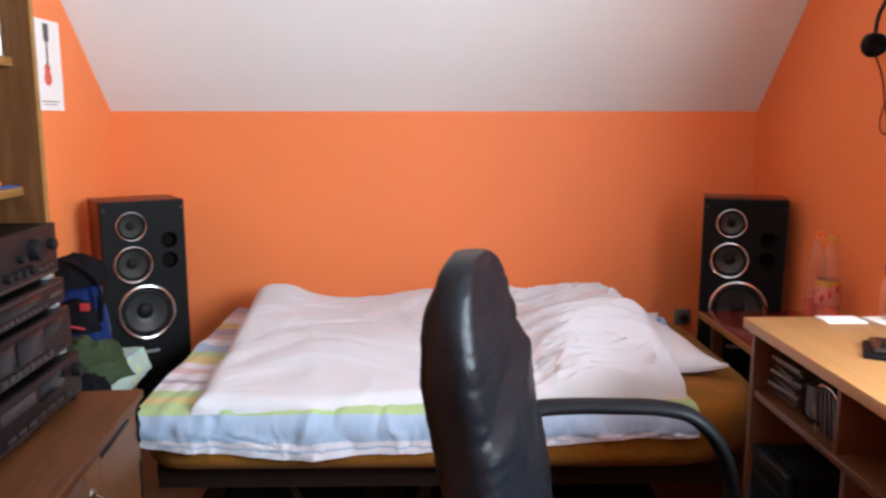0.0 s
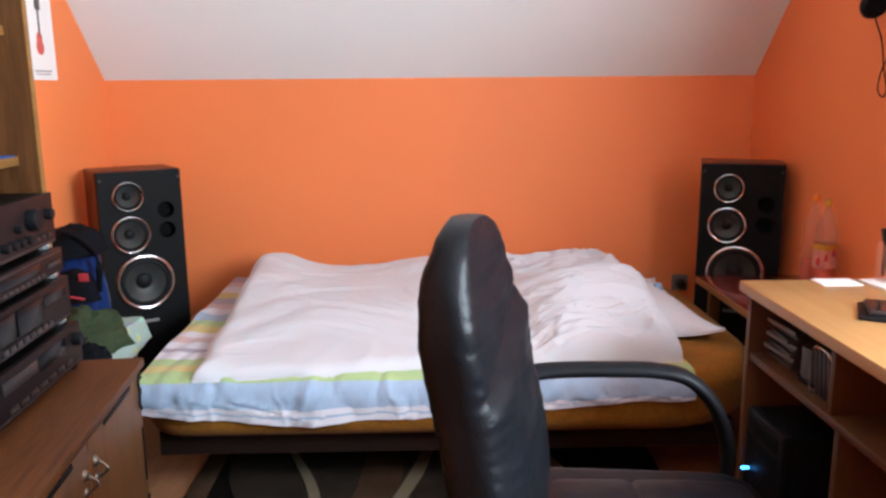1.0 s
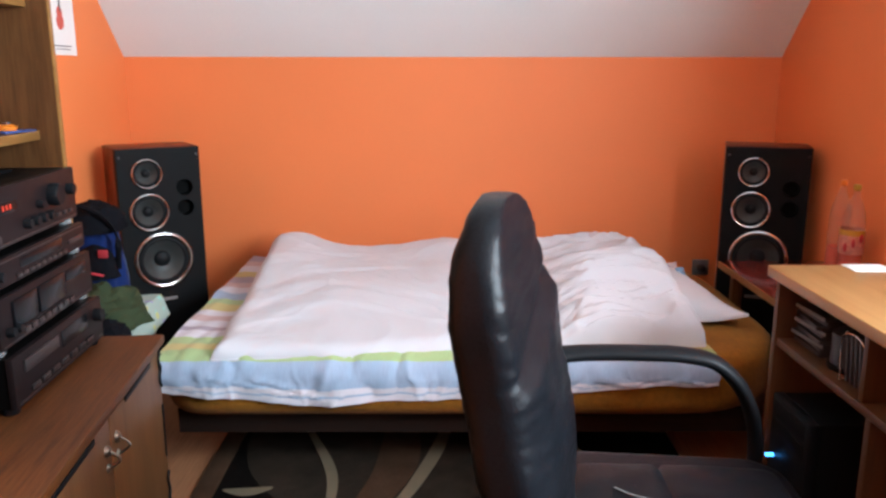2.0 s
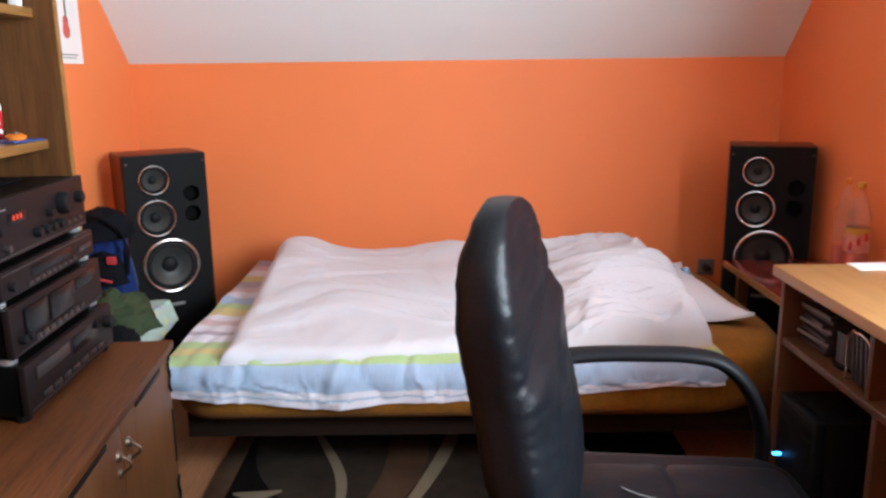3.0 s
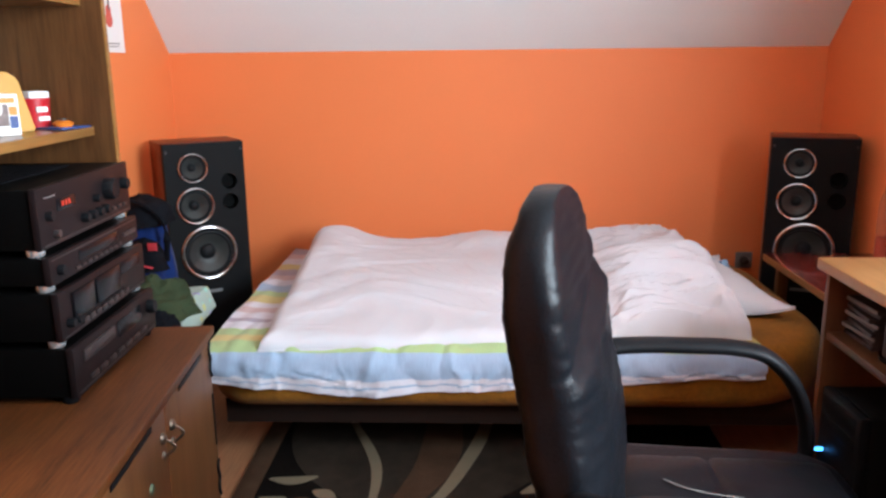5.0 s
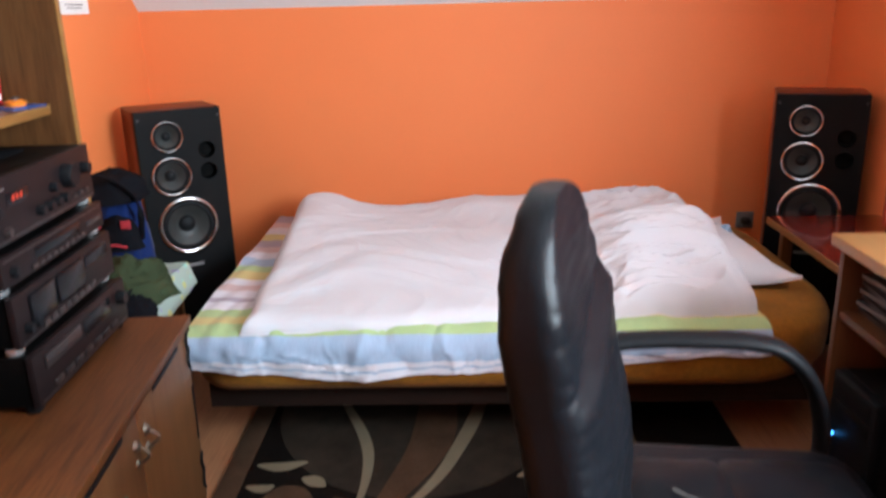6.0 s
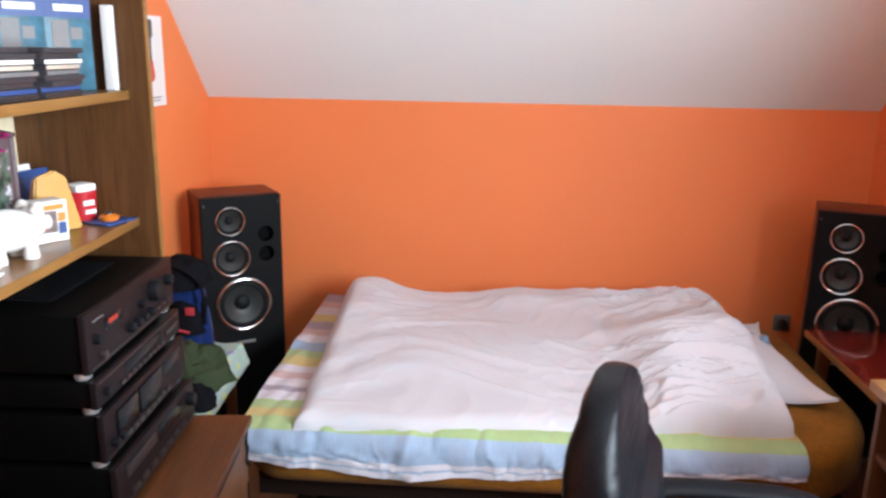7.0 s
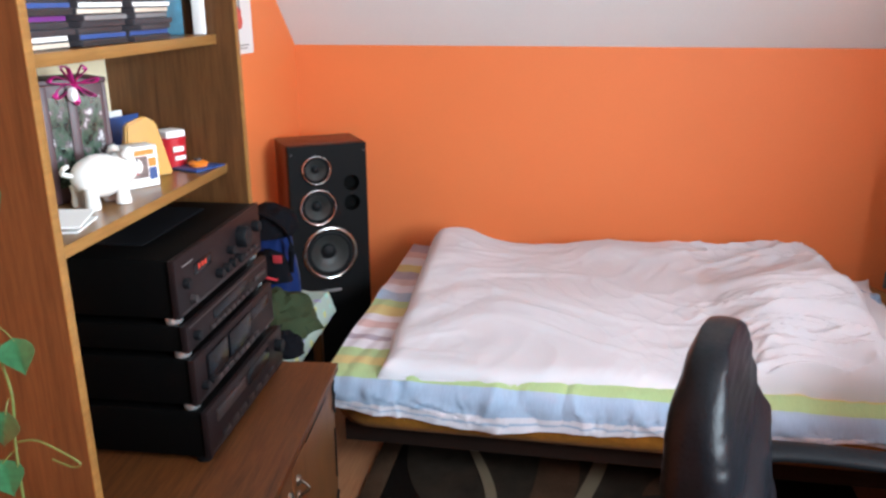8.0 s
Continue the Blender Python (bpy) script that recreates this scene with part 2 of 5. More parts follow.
for a, c in ((y0 + 0.05, ym - 0.035), (ym + 0.035, y1 - 0.05)):
    pane = part("pane", box(XR + 0.202, XR + 0.208, a, c, z0 + 0.05, z1 - 0.05), WINDOW_GLASS, win)
    pane.visible_shadow = False
SLOPE = 0.99
YS = YF - (CEIL - KNEE) / SLOPE
bm = bmesh.new()
prof = [(YF + T, KNEE + 0.002), (YF, KNEE), (YS, CEIL), (YB - T, CEIL), (YB - T, CEIL + T), (YS + 0.05, CEIL + T), (YF + T, KNEE + T * 1.4)]
rows = [[bm.verts.new((x, y, z)) for y, z in prof] for x in (XL - T, XR + TR)]
for k in range(len(prof)):
    q = (k + 1) % len(prof)
    bm.faces.new((rows[0][k], rows[0][q], rows[1][q], rows[1][k]))
bm.faces.new(rows[0]), bm.faces.new(rows[1][::-1])
single("ceiling", bm, CEILING, "white painted sloping attic ceiling", "ceiling", kind="structure", smooth=0)


# ---- wall unit by the left wall ----
CX, CY0, CY1, CZ = 0.151, 2.235, 3.054, 0.554


def turned(before, x, y, degrees):
    """Swing everything built since then a little about an upright line."""
    m = pose(x, y, 0, 0, 0, degrees) @ pose(-x, -y, 0)
    for ob in [o for o in scene.objects if o not in before and not o.parent]:
        ob.matrix_basis = m @ ob.matrix_basis


BUILT = set(scene.objects)


def iron_strap(parent, y, z0, z1, flip):
    """Black wrought hinge, a bar with curled ends."""
    x = CX + 0.004
    pts = [(x, y, z0), (x, y + 0.012 * flip, z0 + 0.02), (x, y, z0 + 0.05), (x, y, (z0 + z1) / 2), (x, y, z1 - 0.05), (x, y + 0.012 * flip, z1 - 0.02), (x, y, z1)]
    part("hinge", tube(pts, 0.005, 0.003, 6, 4, (1, 0, 0)), PLASTIC, parent, "black wrought hinge strap")


cab = thing("cabinet", pose((XL + CX) / 2, (CY0 + CY1) / 2, 0), "low brown oak-veneer cabinet with two doors and dark hinges", "cabinet")
part("body", join(box(XL + 0.004, CX - 0.02, CY0 + 0.004, CY0 + 0.022, 0.0, CZ - 0.022), box(XL + 0.004, CX - 0.02, CY1 - 0.022, CY1 - 0.004, 0.0, CZ - 0.022),
                  box(XL + 0.004, CX - 0.02, CY0 + 0.022, CY1 - 0.022, 0.06, 0.078), box(XL + 0.004, XL + 0.012, CY0 + 0.022, CY1 - 0.022, 0.078, CZ - 0.022),
                  box(CX - 0.06, CX - 0.045, CY0 + 0.022, CY1 - 0.022, 0.0, 0.06)), OAK_Z, cab)
part("top", box(XL + 0.004, CX + 0.012, CY0 - 0.012, CY1 + 0.006, CZ - 0.022, CZ, 0.003), OAK_Y, cab, "worn oak-veneer cabinet top")
ym = (CY0 + CY1) / 2 + 0.01
for y0, y1, side in ((CY0 + 0.006, ym - 0.002, 1), (ym + 0.002, CY1 - 0.008, -1)):
    door = part("door", box(CX - 0.018, CX, y0, y1, 0.065, CZ - 0.028, 0.003), OAK_DOOR, cab)
    part("gap_strip", box(CX, CX + 0.003, y0 + 0.1, y1 - 0.09, CZ - 0.047, CZ - 0.036, 0.001), PLASTIC, door, "dark decorative strip")
    ye = y0 + 0.012 if side > 0 else y1 - 0.012
    iron_strap(door, ye, CZ - 0.125, CZ - 0.035, side)
    iron_strap(door, ye, 0.10, 0.20, side)
    part("side_strip", box(CX, CX + 0.003, ye - 0.004, ye + 0.004, 0.24, 0.38, 0.001), PLASTIC, door, "dark decorative strip")
    yh = y1 - 0.03 if side > 0 else y0 + 0.03
    handle = part("handle", join(lathe([(0.0, 0), (0.013, 0.0), (0.011, 0.005), (0.006, 0.009), (0.0, 0.01)], 14, pose(CX, yh, 0.462, 0, 90, 0)),
                                 lathe([(0.0, 0), (0.010, 0.0), (0.008, 0.005), (0.0, 0.007)], 14, pose(CX, yh, 0.425, 0, 90, 0)),
                                 tube([(CX + 0.006, yh, 0.462), (CX + 0.022, yh, 0.45), (CX + 0.024, yh, 0.44), (CX + 0.006, yh, 0.425)], 0.0030)), AGED, door, "aged metal drop handle")
part("key_plate", lathe([(0, 0), (0.012, 0), (0.010, 0.004), (0, 0.006)], 14, pose(CX, ym - 0.12, 0.40, 0, 90, 0)), surf("green_brass", (0.12, 0.16, 0.10), 0.5, 0.6), cab, "tarnished green key plate")

turned(BUILT, CX + 0.012, CY1, 5.4)

BUILT = set(scene.objects)
UX, UN, UF = -0.034, 2.337, 3.075
unit = thing("shelf_unit", pose(-0.26, 2.74, CZ), "open brown oak-veneer shelf unit standing on the cabinet", "shelf unit")
for y0, y1 in ((UN - 0.019, UN), (UF - 0.002, UF + 0.017)):
    up = part("side_panel", box(XL + 0.026, UX - 0.003, y0, y1, CZ, 2.0), OAK_Z, unit)
    part("edge_band", box(UX - 0.003, UX, y0, y1, CZ, 2.0, 0.001), OAK_EDGE, up, "lighter oak edge band")
for z in (1.052, 1.35, 1.68):
    sh = part("shelf", box(-0.360, UX - 0.051, UN, UF - 0.002, z - 0.02, z), OAK_SHELF, unit)
    part("edge_band", box(UX - 0.051, UX - 0.048, UN, UF - 0.002, z - 0.0205, z + 0.0005, 0.001), OAK_EDGE, sh, "lighter oak edge band")
part("top_panel", box(XL + 0.026, UX, UN - 0.019, UF + 0.017, 2.0, 2.02), OAK_Y, unit)
part("back_panel", box(-0.366, -0.360, UN, UF - 0.002, CZ + 0.3, 2.0), surf("cream_hardboard", (0.72, 0.62, 0.42), 0.6, var=0.05), unit, "cream hardboard back")


# ---- hi-fi stack ----
def component(name, z0, z1, label, build, y0=2.575, y1=3.008, xf=0.03, depth=0.345):
    c = thing(name, pose(xf - depth / 2, (y0 + y1) / 2, z0), label, name.replace("_", " "))
    part("case", box(xf - depth, xf - 0.014, y0 + 0.004, y1 - 0.004, z0 + 0.014, z1 - 0.001, 0.003), AMP_CASE, c, "black metal case")
    face = part("front_panel", box(xf - 0.0138, xf, y0, y1, z0 + 0.014, z1, 0.002), AMP_FACE, c, "dark brushed front panel")
    for y in (y0 + 0.022, y1 - 0.022):
        for x in (xf - 0.024, xf - depth + 0.05):
            part("foot", lathe([(0.0, 0), (0.015, 0), (0.017, 0.003), (0.017, 0.0139), (0.0, 0.0139)], 16, pose(x, y, z0)), PLASTIC if name == "cd_player" else CHROME, c, "small bright disc foot")
    build(face, xf, y0, y1, z0 + 0.014, z1)
    return c


def knob(parent, x, y, z, r, d, mat, name="knob"):
    part(name, lathe([(0, 0), (r, 0), (r, d * 0.8), (r * 0.88, d), (0, d)], 18, pose(x, y, z, 0, 90, 0)), mat, parent)


def slab(parent, name, x, y0, y1, z0, z1, d, mat, label=""):
    part(name, box(x, x + d, y0, y1, z0, z1, min(d, z1 - z0) * 0.25), mat, parent, label)


GREY_TRIM = surf("grey_trim", (0.055, 0.045, 0.046), 0.38, 0.6, var=0.1)
GLASS_DARK = surf("dark_display_glass", (0.007, 0.0065, 0.008), 0.22, 0.0, var=0.1, bump=0, rvar=0.03, spec=0.14)
GREY_PRINT = surf("grey_print", (0.16, 0.15, 0.15), 0.5, var=0.1)


def glow(name, col, power):
    m, nt, b = nodes_of(name)
    set_in(b, Base_Color=rgba(tint(col, 0.3)), Emission_Color=rgba(col), Emission_Strength=power)
    return m


RED_GLOW = glow("red_digits", (1.0, 0.06, 0.02), 0.30)
BLUE_GLOW = glow("blue_led", (0.05, 0.35, 1.0), 6.0)


def amp_front(f, x, y0, y1, z0, z1):
    knob(f, x, y1 - 0.125, z1 - 0.045, 0.024, 0.022, PLASTIC, "volume_knob")
    knob(f, x, y1 - 0.04, z1 - 0.045, 0.013, 0.016, PLASTIC)
    knob(f, x, y1 - 0.19, z1 - 0.055, 0.009, 0.014, PLASTIC)
    for k in range(4):
        knob(f, x, y0 + 0.18 + 0.034 * k, z0 + 0.03, 0.010, 0.015, PLASTIC)
    knob(f, x, y0 + 0.035, z0 + 0.06, 0.010, 0.012, PLASTIC)
    knob(f, x, y0 + 0.055, z0 + 0.022, 0.008, 0.012, GREY_TRIM)
    slab(f, "display", x, y0 + 0.075, y0 + 0.155, z0 + 0.062, z0 + 0.085, 0.0015, GLASS_DARK, "dark display window")
    for k in range(3):
        slab(f, "digit", x + 0.0015, y0 + 0.094 + k * 0.014, y0 + 0.102 + k * 0.014, z0 + 0.069, z0 + 0.079, 0.0006, RED_GLOW, "glowing red digit")
    slab(f, "trim_line", x, y0 + 0.01, y1 - 0.01, z0 + 0.004, z0 + 0.008, 0.0012, GREY_TRIM)
    slab(f, "print_line", x, y0 + 0.03, y0 + 0.075, z1 - 0.022, z1 - 0.0195, 0.0005, GREY_PRINT, "small grey lettering bars")
    for k in range(5):
        slab(f, "button", x, y1 - 0.17 + 0.03 * k, y1 - 0.152 + 0.03 * k, z0 + 0.018, z0 + 0.026, 0.005, GREY_TRIM)


def tuner_front(f, x, y0, y1, z0, z1):
    slab(f, "display", x, y0 + 0.12, y1 - 0.12, z0 + 0.022, z1 - 0.012, 0.0015, GLASS_DARK, "dark display window")
    for k in range(9):
        slab(f, "button", x, y0 + 0.10 + 0.026 * k, y0 + 0.12 + 0.026 * k, z0 + 0.007, z0 + 0.014, 0.004, GREY_TRIM)
    knob(f, x, y0 + 0.035, z0 + 0.024, 0.010, 0.012, PLASTIC)
    slab(f, "trim_line", x, y0 + 0.01, y1 - 0.01, z1 - 0.008, z1 - 0.005, 0.001, GREY_TRIM)
    slab(f, "button", x, y1 - 0.09, y1 - 0.02, z0 + 0.02, z0 + 0.03, 0.004, GREY_TRIM)


def deck_front(f, x, y0, y1, z0, z1):
    ym = (y0 + y1) / 2 - 0.02
    slab(f, "cassette_door", x, y0 + 0.05, ym - 0.05, z0 + 0.03, z1 - 0.012, 0.006, GLASS_DARK, "dark cassette door")
    slab(f, "cassette_door", x, ym - 0.04, ym + 0.08, z0 + 0.03, z1 - 0.012, 0.006, GLASS_DARK, "dark cassette door")
    slab(f, "display", x, ym + 0.095, y1 - 0.03, z1 - 0.04, z1 - 0.014, 0.0015, GLASS_DARK, "dark display window")
    for k in range(8):
        slab(f, "button", x, ym - 0.11 + 0.03 * k, ym - 0.086 + 0.03 * k, z0 + 0.01, z0 + 0.021, 0.005, GREY_TRIM)
    for k in range(2):
        knob(f, x, y0 + 0.03 + 0.028 * k, z0 + 0.03, 0.009, 0.014, PLASTIC)
    slab(f, "trim_line", x, y0 + 0.01, y1 - 0.01, z0 + 0.004, z0 + 0.007, 0.001, GREY_TRIM)


def cd_front(f, x, y0, y1, z0, z1):
    slab(f, "disc_tray", x, y0 + 0.04, y0 + 0.19, z1 - 0.04, z1 - 0.015, 0.004, GREY_TRIM, "grey disc tray")
    slab(f, "display", x, y0 + 0.21, y1 - 0.09, z1 - 0.05, z1 - 0.015, 0.0015, GLASS_DARK, "dark display window")
    for k in range(7):
        slab(f, "button", x, y0 + 0.06 + 0.045 * k, y0 + 0.095 + 0.045 * k, z0 + 0.016, z0 + 0.026, 0.004, GREY_TRIM)
    knob(f, x, y1 - 0.04, z1 - 0.035, 0.016, 0.018, PLASTIC)
    slab(f, "trim_line", x, y0 + 0.01, y1 - 0.01, z0 + 0.006, z0 + 0.010, 0.001, GREY_TRIM)


component("cd_player", CZ, 0.668, "black cd player at the bottom of the stack", cd_front, xf=0.045)
component("cassette_deck", 0.668, 0.778, "dark twin cassette deck in the stack", deck_front, xf=0.03)
component("tuner", 0.778, 0.846, "slim dark radio tuner in the stack", tuner_front, xf=0.022)
amp = component("amplifier", 0.846, 0.975, "dark stereo amplifier with knobs and red digits", amp_front, xf=0.012)
part("vent_grille", join(*[box(-0.27, -0.09, 2.66 + 0.013 * k, 2.667 + 0.013 * k, 0.974, 0.977) for k in range(22)]), PLASTIC, amp, "black slotted top grille")
turned(BUILT, 0.0, 2.82, 2.6)


# ---- loudspeakers ----
SW, SD, SH = 0.298, 0.220, 0.918


def pierced_board(x0, x1, z0, z1, depth, holes, n=32):
    """An upright board facing -y with round holes through its front."""
    bm = bmesh.new()
    loops = [[(x0, z0), (x1, z0), (x1, z1), (x0, z1)]]
    loops += [[(x + r * math.cos(2 * math.pi * k / n), z + r * math.sin(2 * math.pi * k / n)) for k in range(n)] for x, z, r in holes]
    rims = []
    for pts in loops:
        fore = [bm.verts.new((x, 0, z)) for x, z in pts]
        rear = [bm.verts.new((x, depth, z)) for x, z in pts]
        for k in range(len(pts)):
            q = (k + 1) % len(pts)
            f = bm.faces.new((fore[k], fore[q], rear[q], rear[k]))
            rims.append(f.edges[0])
    bmesh.ops.triangle_fill(bm, use_beauty=True, use_dissolve=False, edges=rims)
    return bm


def loudspeaker(m, label):
    """Front faces local -y, its left front corner at the origin."""
    s = thing("loudspeaker", m, label, "loudspeaker", "pair of loudspeakers")

    def p(name, bm, mat, parent=s, lab=""):
        return part(name, bm, mat, parent, lab, inworld=False)

    p("cabinet", box(0, SW, 0.0302, SD, 0, SH, 0.003), SPK_SIDE, s, "red-brown veneered box")
    drivers = ((0.345, 0.826, 0.056, "tweeter"), (0.345, 0.685, 0.071, "midrange"), (0.475, 0.502, 0.107, "woofer"))
    ports = ((0.79, 0.768, 0.030), (0.79, 0.692, 0.030))
    holes = [(SW * fx, z, r * 0.90) for fx, z, r, nm in drivers] + [(SW * fx, z, r) for fx, z, r in ports]
    front = p("baffle", pierced_board(0.002, SW - 0.002, 0.002, SH - 0.002, 0.030, holes), BLACK_VINYL, s, "black front baffle")
    for fx, z, r, nm in drivers:
        at = pose(SW * fx, 0, z, 90, 0, 0)
        deep = min(0.027, r * 0.30)
        ring = [(r * 0.84 + r * 0.16 * (0.5 - 0.5 * math.cos(math.pi * k / 8)), 0.001 + 0.009 * math.sin(math.pi * k / 8)) for k in range(9)]
        p(nm, lathe([(r * 0.84, -0.004), *ring, (r, 0.0)], 40, at), RING, front, "polished chrome driver ring")
        p("surround", lathe([(r * 0.85, -0.002), (r * 0.80, 0.004), (r * 0.74, 0.005), (r * 0.68, -0.001)], 36, at), RUBBER, front)
        p("cone", lathe([(r * 0.69, 0.0), (r * 0.5, -deep * 0.5), (r * 0.3, -deep), (r * 0.27, -deep)], 36, at), CONE, front, "dark paper cone")
        p("dust_cap", lathe([(r * 0.29, -deep), (r * 0.25, -deep * 0.6), (r * 0.14, -deep * 0.35), (0, -deep * 0.28)], 24, at), RUBBER, front)
    for fx, z, r in ports:
        p("port", lathe([(r * 1.02, 0.0), (r * 1.02, 0.002), (r * 0.96, 0.002), (r * 0.90, -0.004), (r * 0.86, -0.028), (0.0, -0.029)], 24, pose(SW * fx, 0, z, 90, 0, 0)), PORT_BLACK, front, "round black port")
    p("badge", box(SW * 0.36, SW * 0.60, -0.002, 0.0, 0.345, 0.357, 0.0005), GREY_PRINT, front, "small grey badge")
    for x in (0.012, SW - 0.012):
        for z in (0.03, SH - 0.03):
            p("screw", lathe([(0, 0.003), (0.004, 0.002), (0.005, 0)], 8, pose(x, 0, z, 90, 0, 0)), GREY_TRIM, front)
    return s


spk = loudspeaker(pose(-0.302, 3.988, 0, 0, 0, 33), "tall black three-way loudspeaker beside the clothes pile")
spk2 = copy_thing(spk, pose(1.908, 4.13, 0, 0, 0, -19))
tagged(spk2, "tall black three-way loudspeaker behind the red table")


# ---- bed ----
BX0, BX1, BY0, BY1, BT = 0.045, 1.905, 3.275, 4.515, 0.40
bed = thing("bed", pose((BX0 + BX1) / 2, 3.9, 0), "low couch bed with ochre velour mattress on dark wood", "bed")


def rounded_slab(x0, x1, y0, y1, z0, z1, rc, rz, n=8, rr=None):
    """A cushion: rounded corners in plan (rr: those at the far x end), rounded rims."""
    rr = rr or rc

    def ring(ins, z):
        out = []
        for cx, cy, a0, q in ((x1 - rr, y1 - rr, 0, rr), (x0 + rc, y1 - rc, 90, rc), (x0 + rc, y0 + rc, 180, rc), (x1 - rr, y0 + rr, 270, rr)):
            for k in range(n + 1):
                a = radians(a0 + 90 * k / n)
                r = max(q - ins, 0.001)
                out.append((cx + r * math.cos(a), cy + r * math.sin(a), z))
        return out
    rings = [ring(rz * (1 - math.sin(radians(90 * k / 5))), z0 + rz * (1 - math.cos(radians(90 * k / 5)))) for k in range(6)]
    rings += [ring(rz * (1 - math.cos(radians(90 * k / 5))), z1 - rz * (1 - math.sin(radians(90 * k / 5)))) for k in range(6)]
    bm = loft(rings)
    return bm


part("mattress", rounded_slab(BX0, BX1, BY0, BY1, 0.222, BT, 0.13, 0.055, rr=0.36), VELVET, bed, "ochre velour mattress")
for a, b, c, d in ((BX0 + 0.03, BX1 - 0.12, BY0 + 0.085, BY0 + 0.11), (BX0 + 0.03, BX1 - 0.12, BY1 - 0.05, BY1 - 0.02), (BX0 + 0.03, BX0 + 0.055, BY0 + 0.11, BY1 - 0.05), (BX1 - 0.145, BX1 - 0.12, BY0 + 0.11, BY1 - 0.05)):
    part("rail", box(a, b, c, d, 0.145, 0.221, 0.002), BED_WOOD, bed, "dark wooden bed rail")
part("bed_board", box(BX0 + 0.055, BX1 - 0.145, BY0 + 0.11, BY1 - 0.05, 0.195, 0.219), BED_WOOD, bed)
for x in (BX0 + 0.32, BX1 - 0.36):
    for y in (BY0 + 0.36, BY1 - 0.16):
        part("leg", box(x, x + 0.06, y, y + 0.06, 0, 0.195, 0.004), BED_WOOD, bed)

# striped sheet: over the mattress and down its front
m, nt, b = nodes_of("striped_cotton")
tc = nt.nodes.new("ShaderNodeTexCoord")
sep = nt.nodes.new("ShaderNodeSeparateXYZ")
nt.links.new(tc.outputs["UV"], sep.inputs[0])
WHT, BLU, GRN, YEL, PNK, PUR = (0.58, 0.56, 0.61), (0.30, 0.39, 0.52), (0.34, 0.45, 0.21), (0.52, 0.43, 0.17), (0.50, 0.36, 0.35), (0.33, 0.28, 0.33)
stops = [(0.0, WHT), (0.018, BLU), (0.024, WHT), (0.045, BLU), (0.112, GRN), (0.152, YEL), (0.19, GRN), (0.23, WHT), (0.27, PUR), (0.30, WHT), (0.34, PNK), (0.38, WHT), (0.42, YEL),
         (0.48, GRN), (0.52, BLU), (0.58, WHT), (0.63, PNK), (0.68, PUR), (0.74, YEL), (0.80, WHT), (0.86, PNK), (0.92, PUR)]
c = ramp(nt, sep.outputs[1], stops, "CONSTANT")
weave = noise_tex(nt, coords(nt, (300, 40, 40)), 1.0, 3)
c = mix(nt, c, ramp(nt, weave, [(0.3, (0.86, 0.86, 0.86)), (0.7, (1, 1, 1))]), 0.8, "MULTIPLY")
nt.links.new(c, b.inputs["Base Color"])
set_in(b, Roughness=0.9, Sheen_Weight=0.1)
bump_on(nt, b, noise_tex(nt, coords(nt), 500, 2), 0.2, 0.0005)
STRIPED = m


def sheet_at(u, v):
    """v runs from the hanging front hem up and back to the wall."""
    hang = 0.064 + 0.034 * smoothstep(0.0, 0.3, u) - 0.058 * smoothstep(0.35, 1.0, u) + 0.006 * math.sin(u * 9) + 0.004 * math.sin(u * 27)
    x = BX0 + 0.01 + u * (1.575 - 0.17 * smoothstep(0.19, 0.36, v))
    L = 1.24 + 0.135
    s = v * L
    fold = 0.012 * noise.noise(Vector((x * 8 + s * 2, 2.2, s * 2))) + 0.007 * noise.noise(Vector((x * 22 - s * 6, 5.0, s * 4)))
    hangs = 1 - smoothstep(0.10, 0.20, s)
    fold += hangs * (0.007 * max(0.0, 1 - abs(noise.noise(Vector((x * 5 + s * 3, 7.0, s)))) / 0.22) + 0.004 * max(0.0, 1 - abs(noise.noise(Vector((x * 11 - s * 7, 9.0, s * 2)))) / 0.25))
    # pleats along the front and slanting folds near its left end
    fold += hangs * 0.0026 * max(0.0, 1 - abs(noise.noise(Vector((x * 9 + s * 1.5, 11.0, 0.3)))) / 0.075)
    fold += hangs * (0.006 * math.exp(-((x - 0.27 - (0.135 - s) * 2.2) / 0.022) ** 2) + 0.0045 * math.exp(-((x - 0.15 - (0.135 - s) * 2.8) / 0.020) ** 2))
    r = 0.055
    d = s - 0.135
    lift = 0.006
    if d < -0.03:
        t = (d + 0.03) / (0.135 - 0.03)
        return Vector((x + 0.01 * math.sin(u * 31), BY0 - 0.007 - abs(fold) * 0.9, BT - 0.05 + t * (hang - 0.03)))
    if d < 0.06:
        a = (d + 0.03) / 0.09 * math.pi / 2
        return Vector((x, BY0 + r - (r + lift + abs(fold)) * math.cos(a), BT - r + (r + lift + abs(fold)) * math.sin(a)))
    rise = 0.02 * math.exp(-((x - BX0) / 0.1) ** 2)
    return Vector((x - rise * 0.5, BY0 + d - 0.005, BT + lift + 0.006 * abs(noise.noise(Vector((x * 7, s * 7, 1)))) + abs(fold)))


single("bed_sheet", cloth(sheet_at, 330, 110, 0.004), STRIPED, "striped pastel bed sheet hanging over the mattress edge", "sheet")


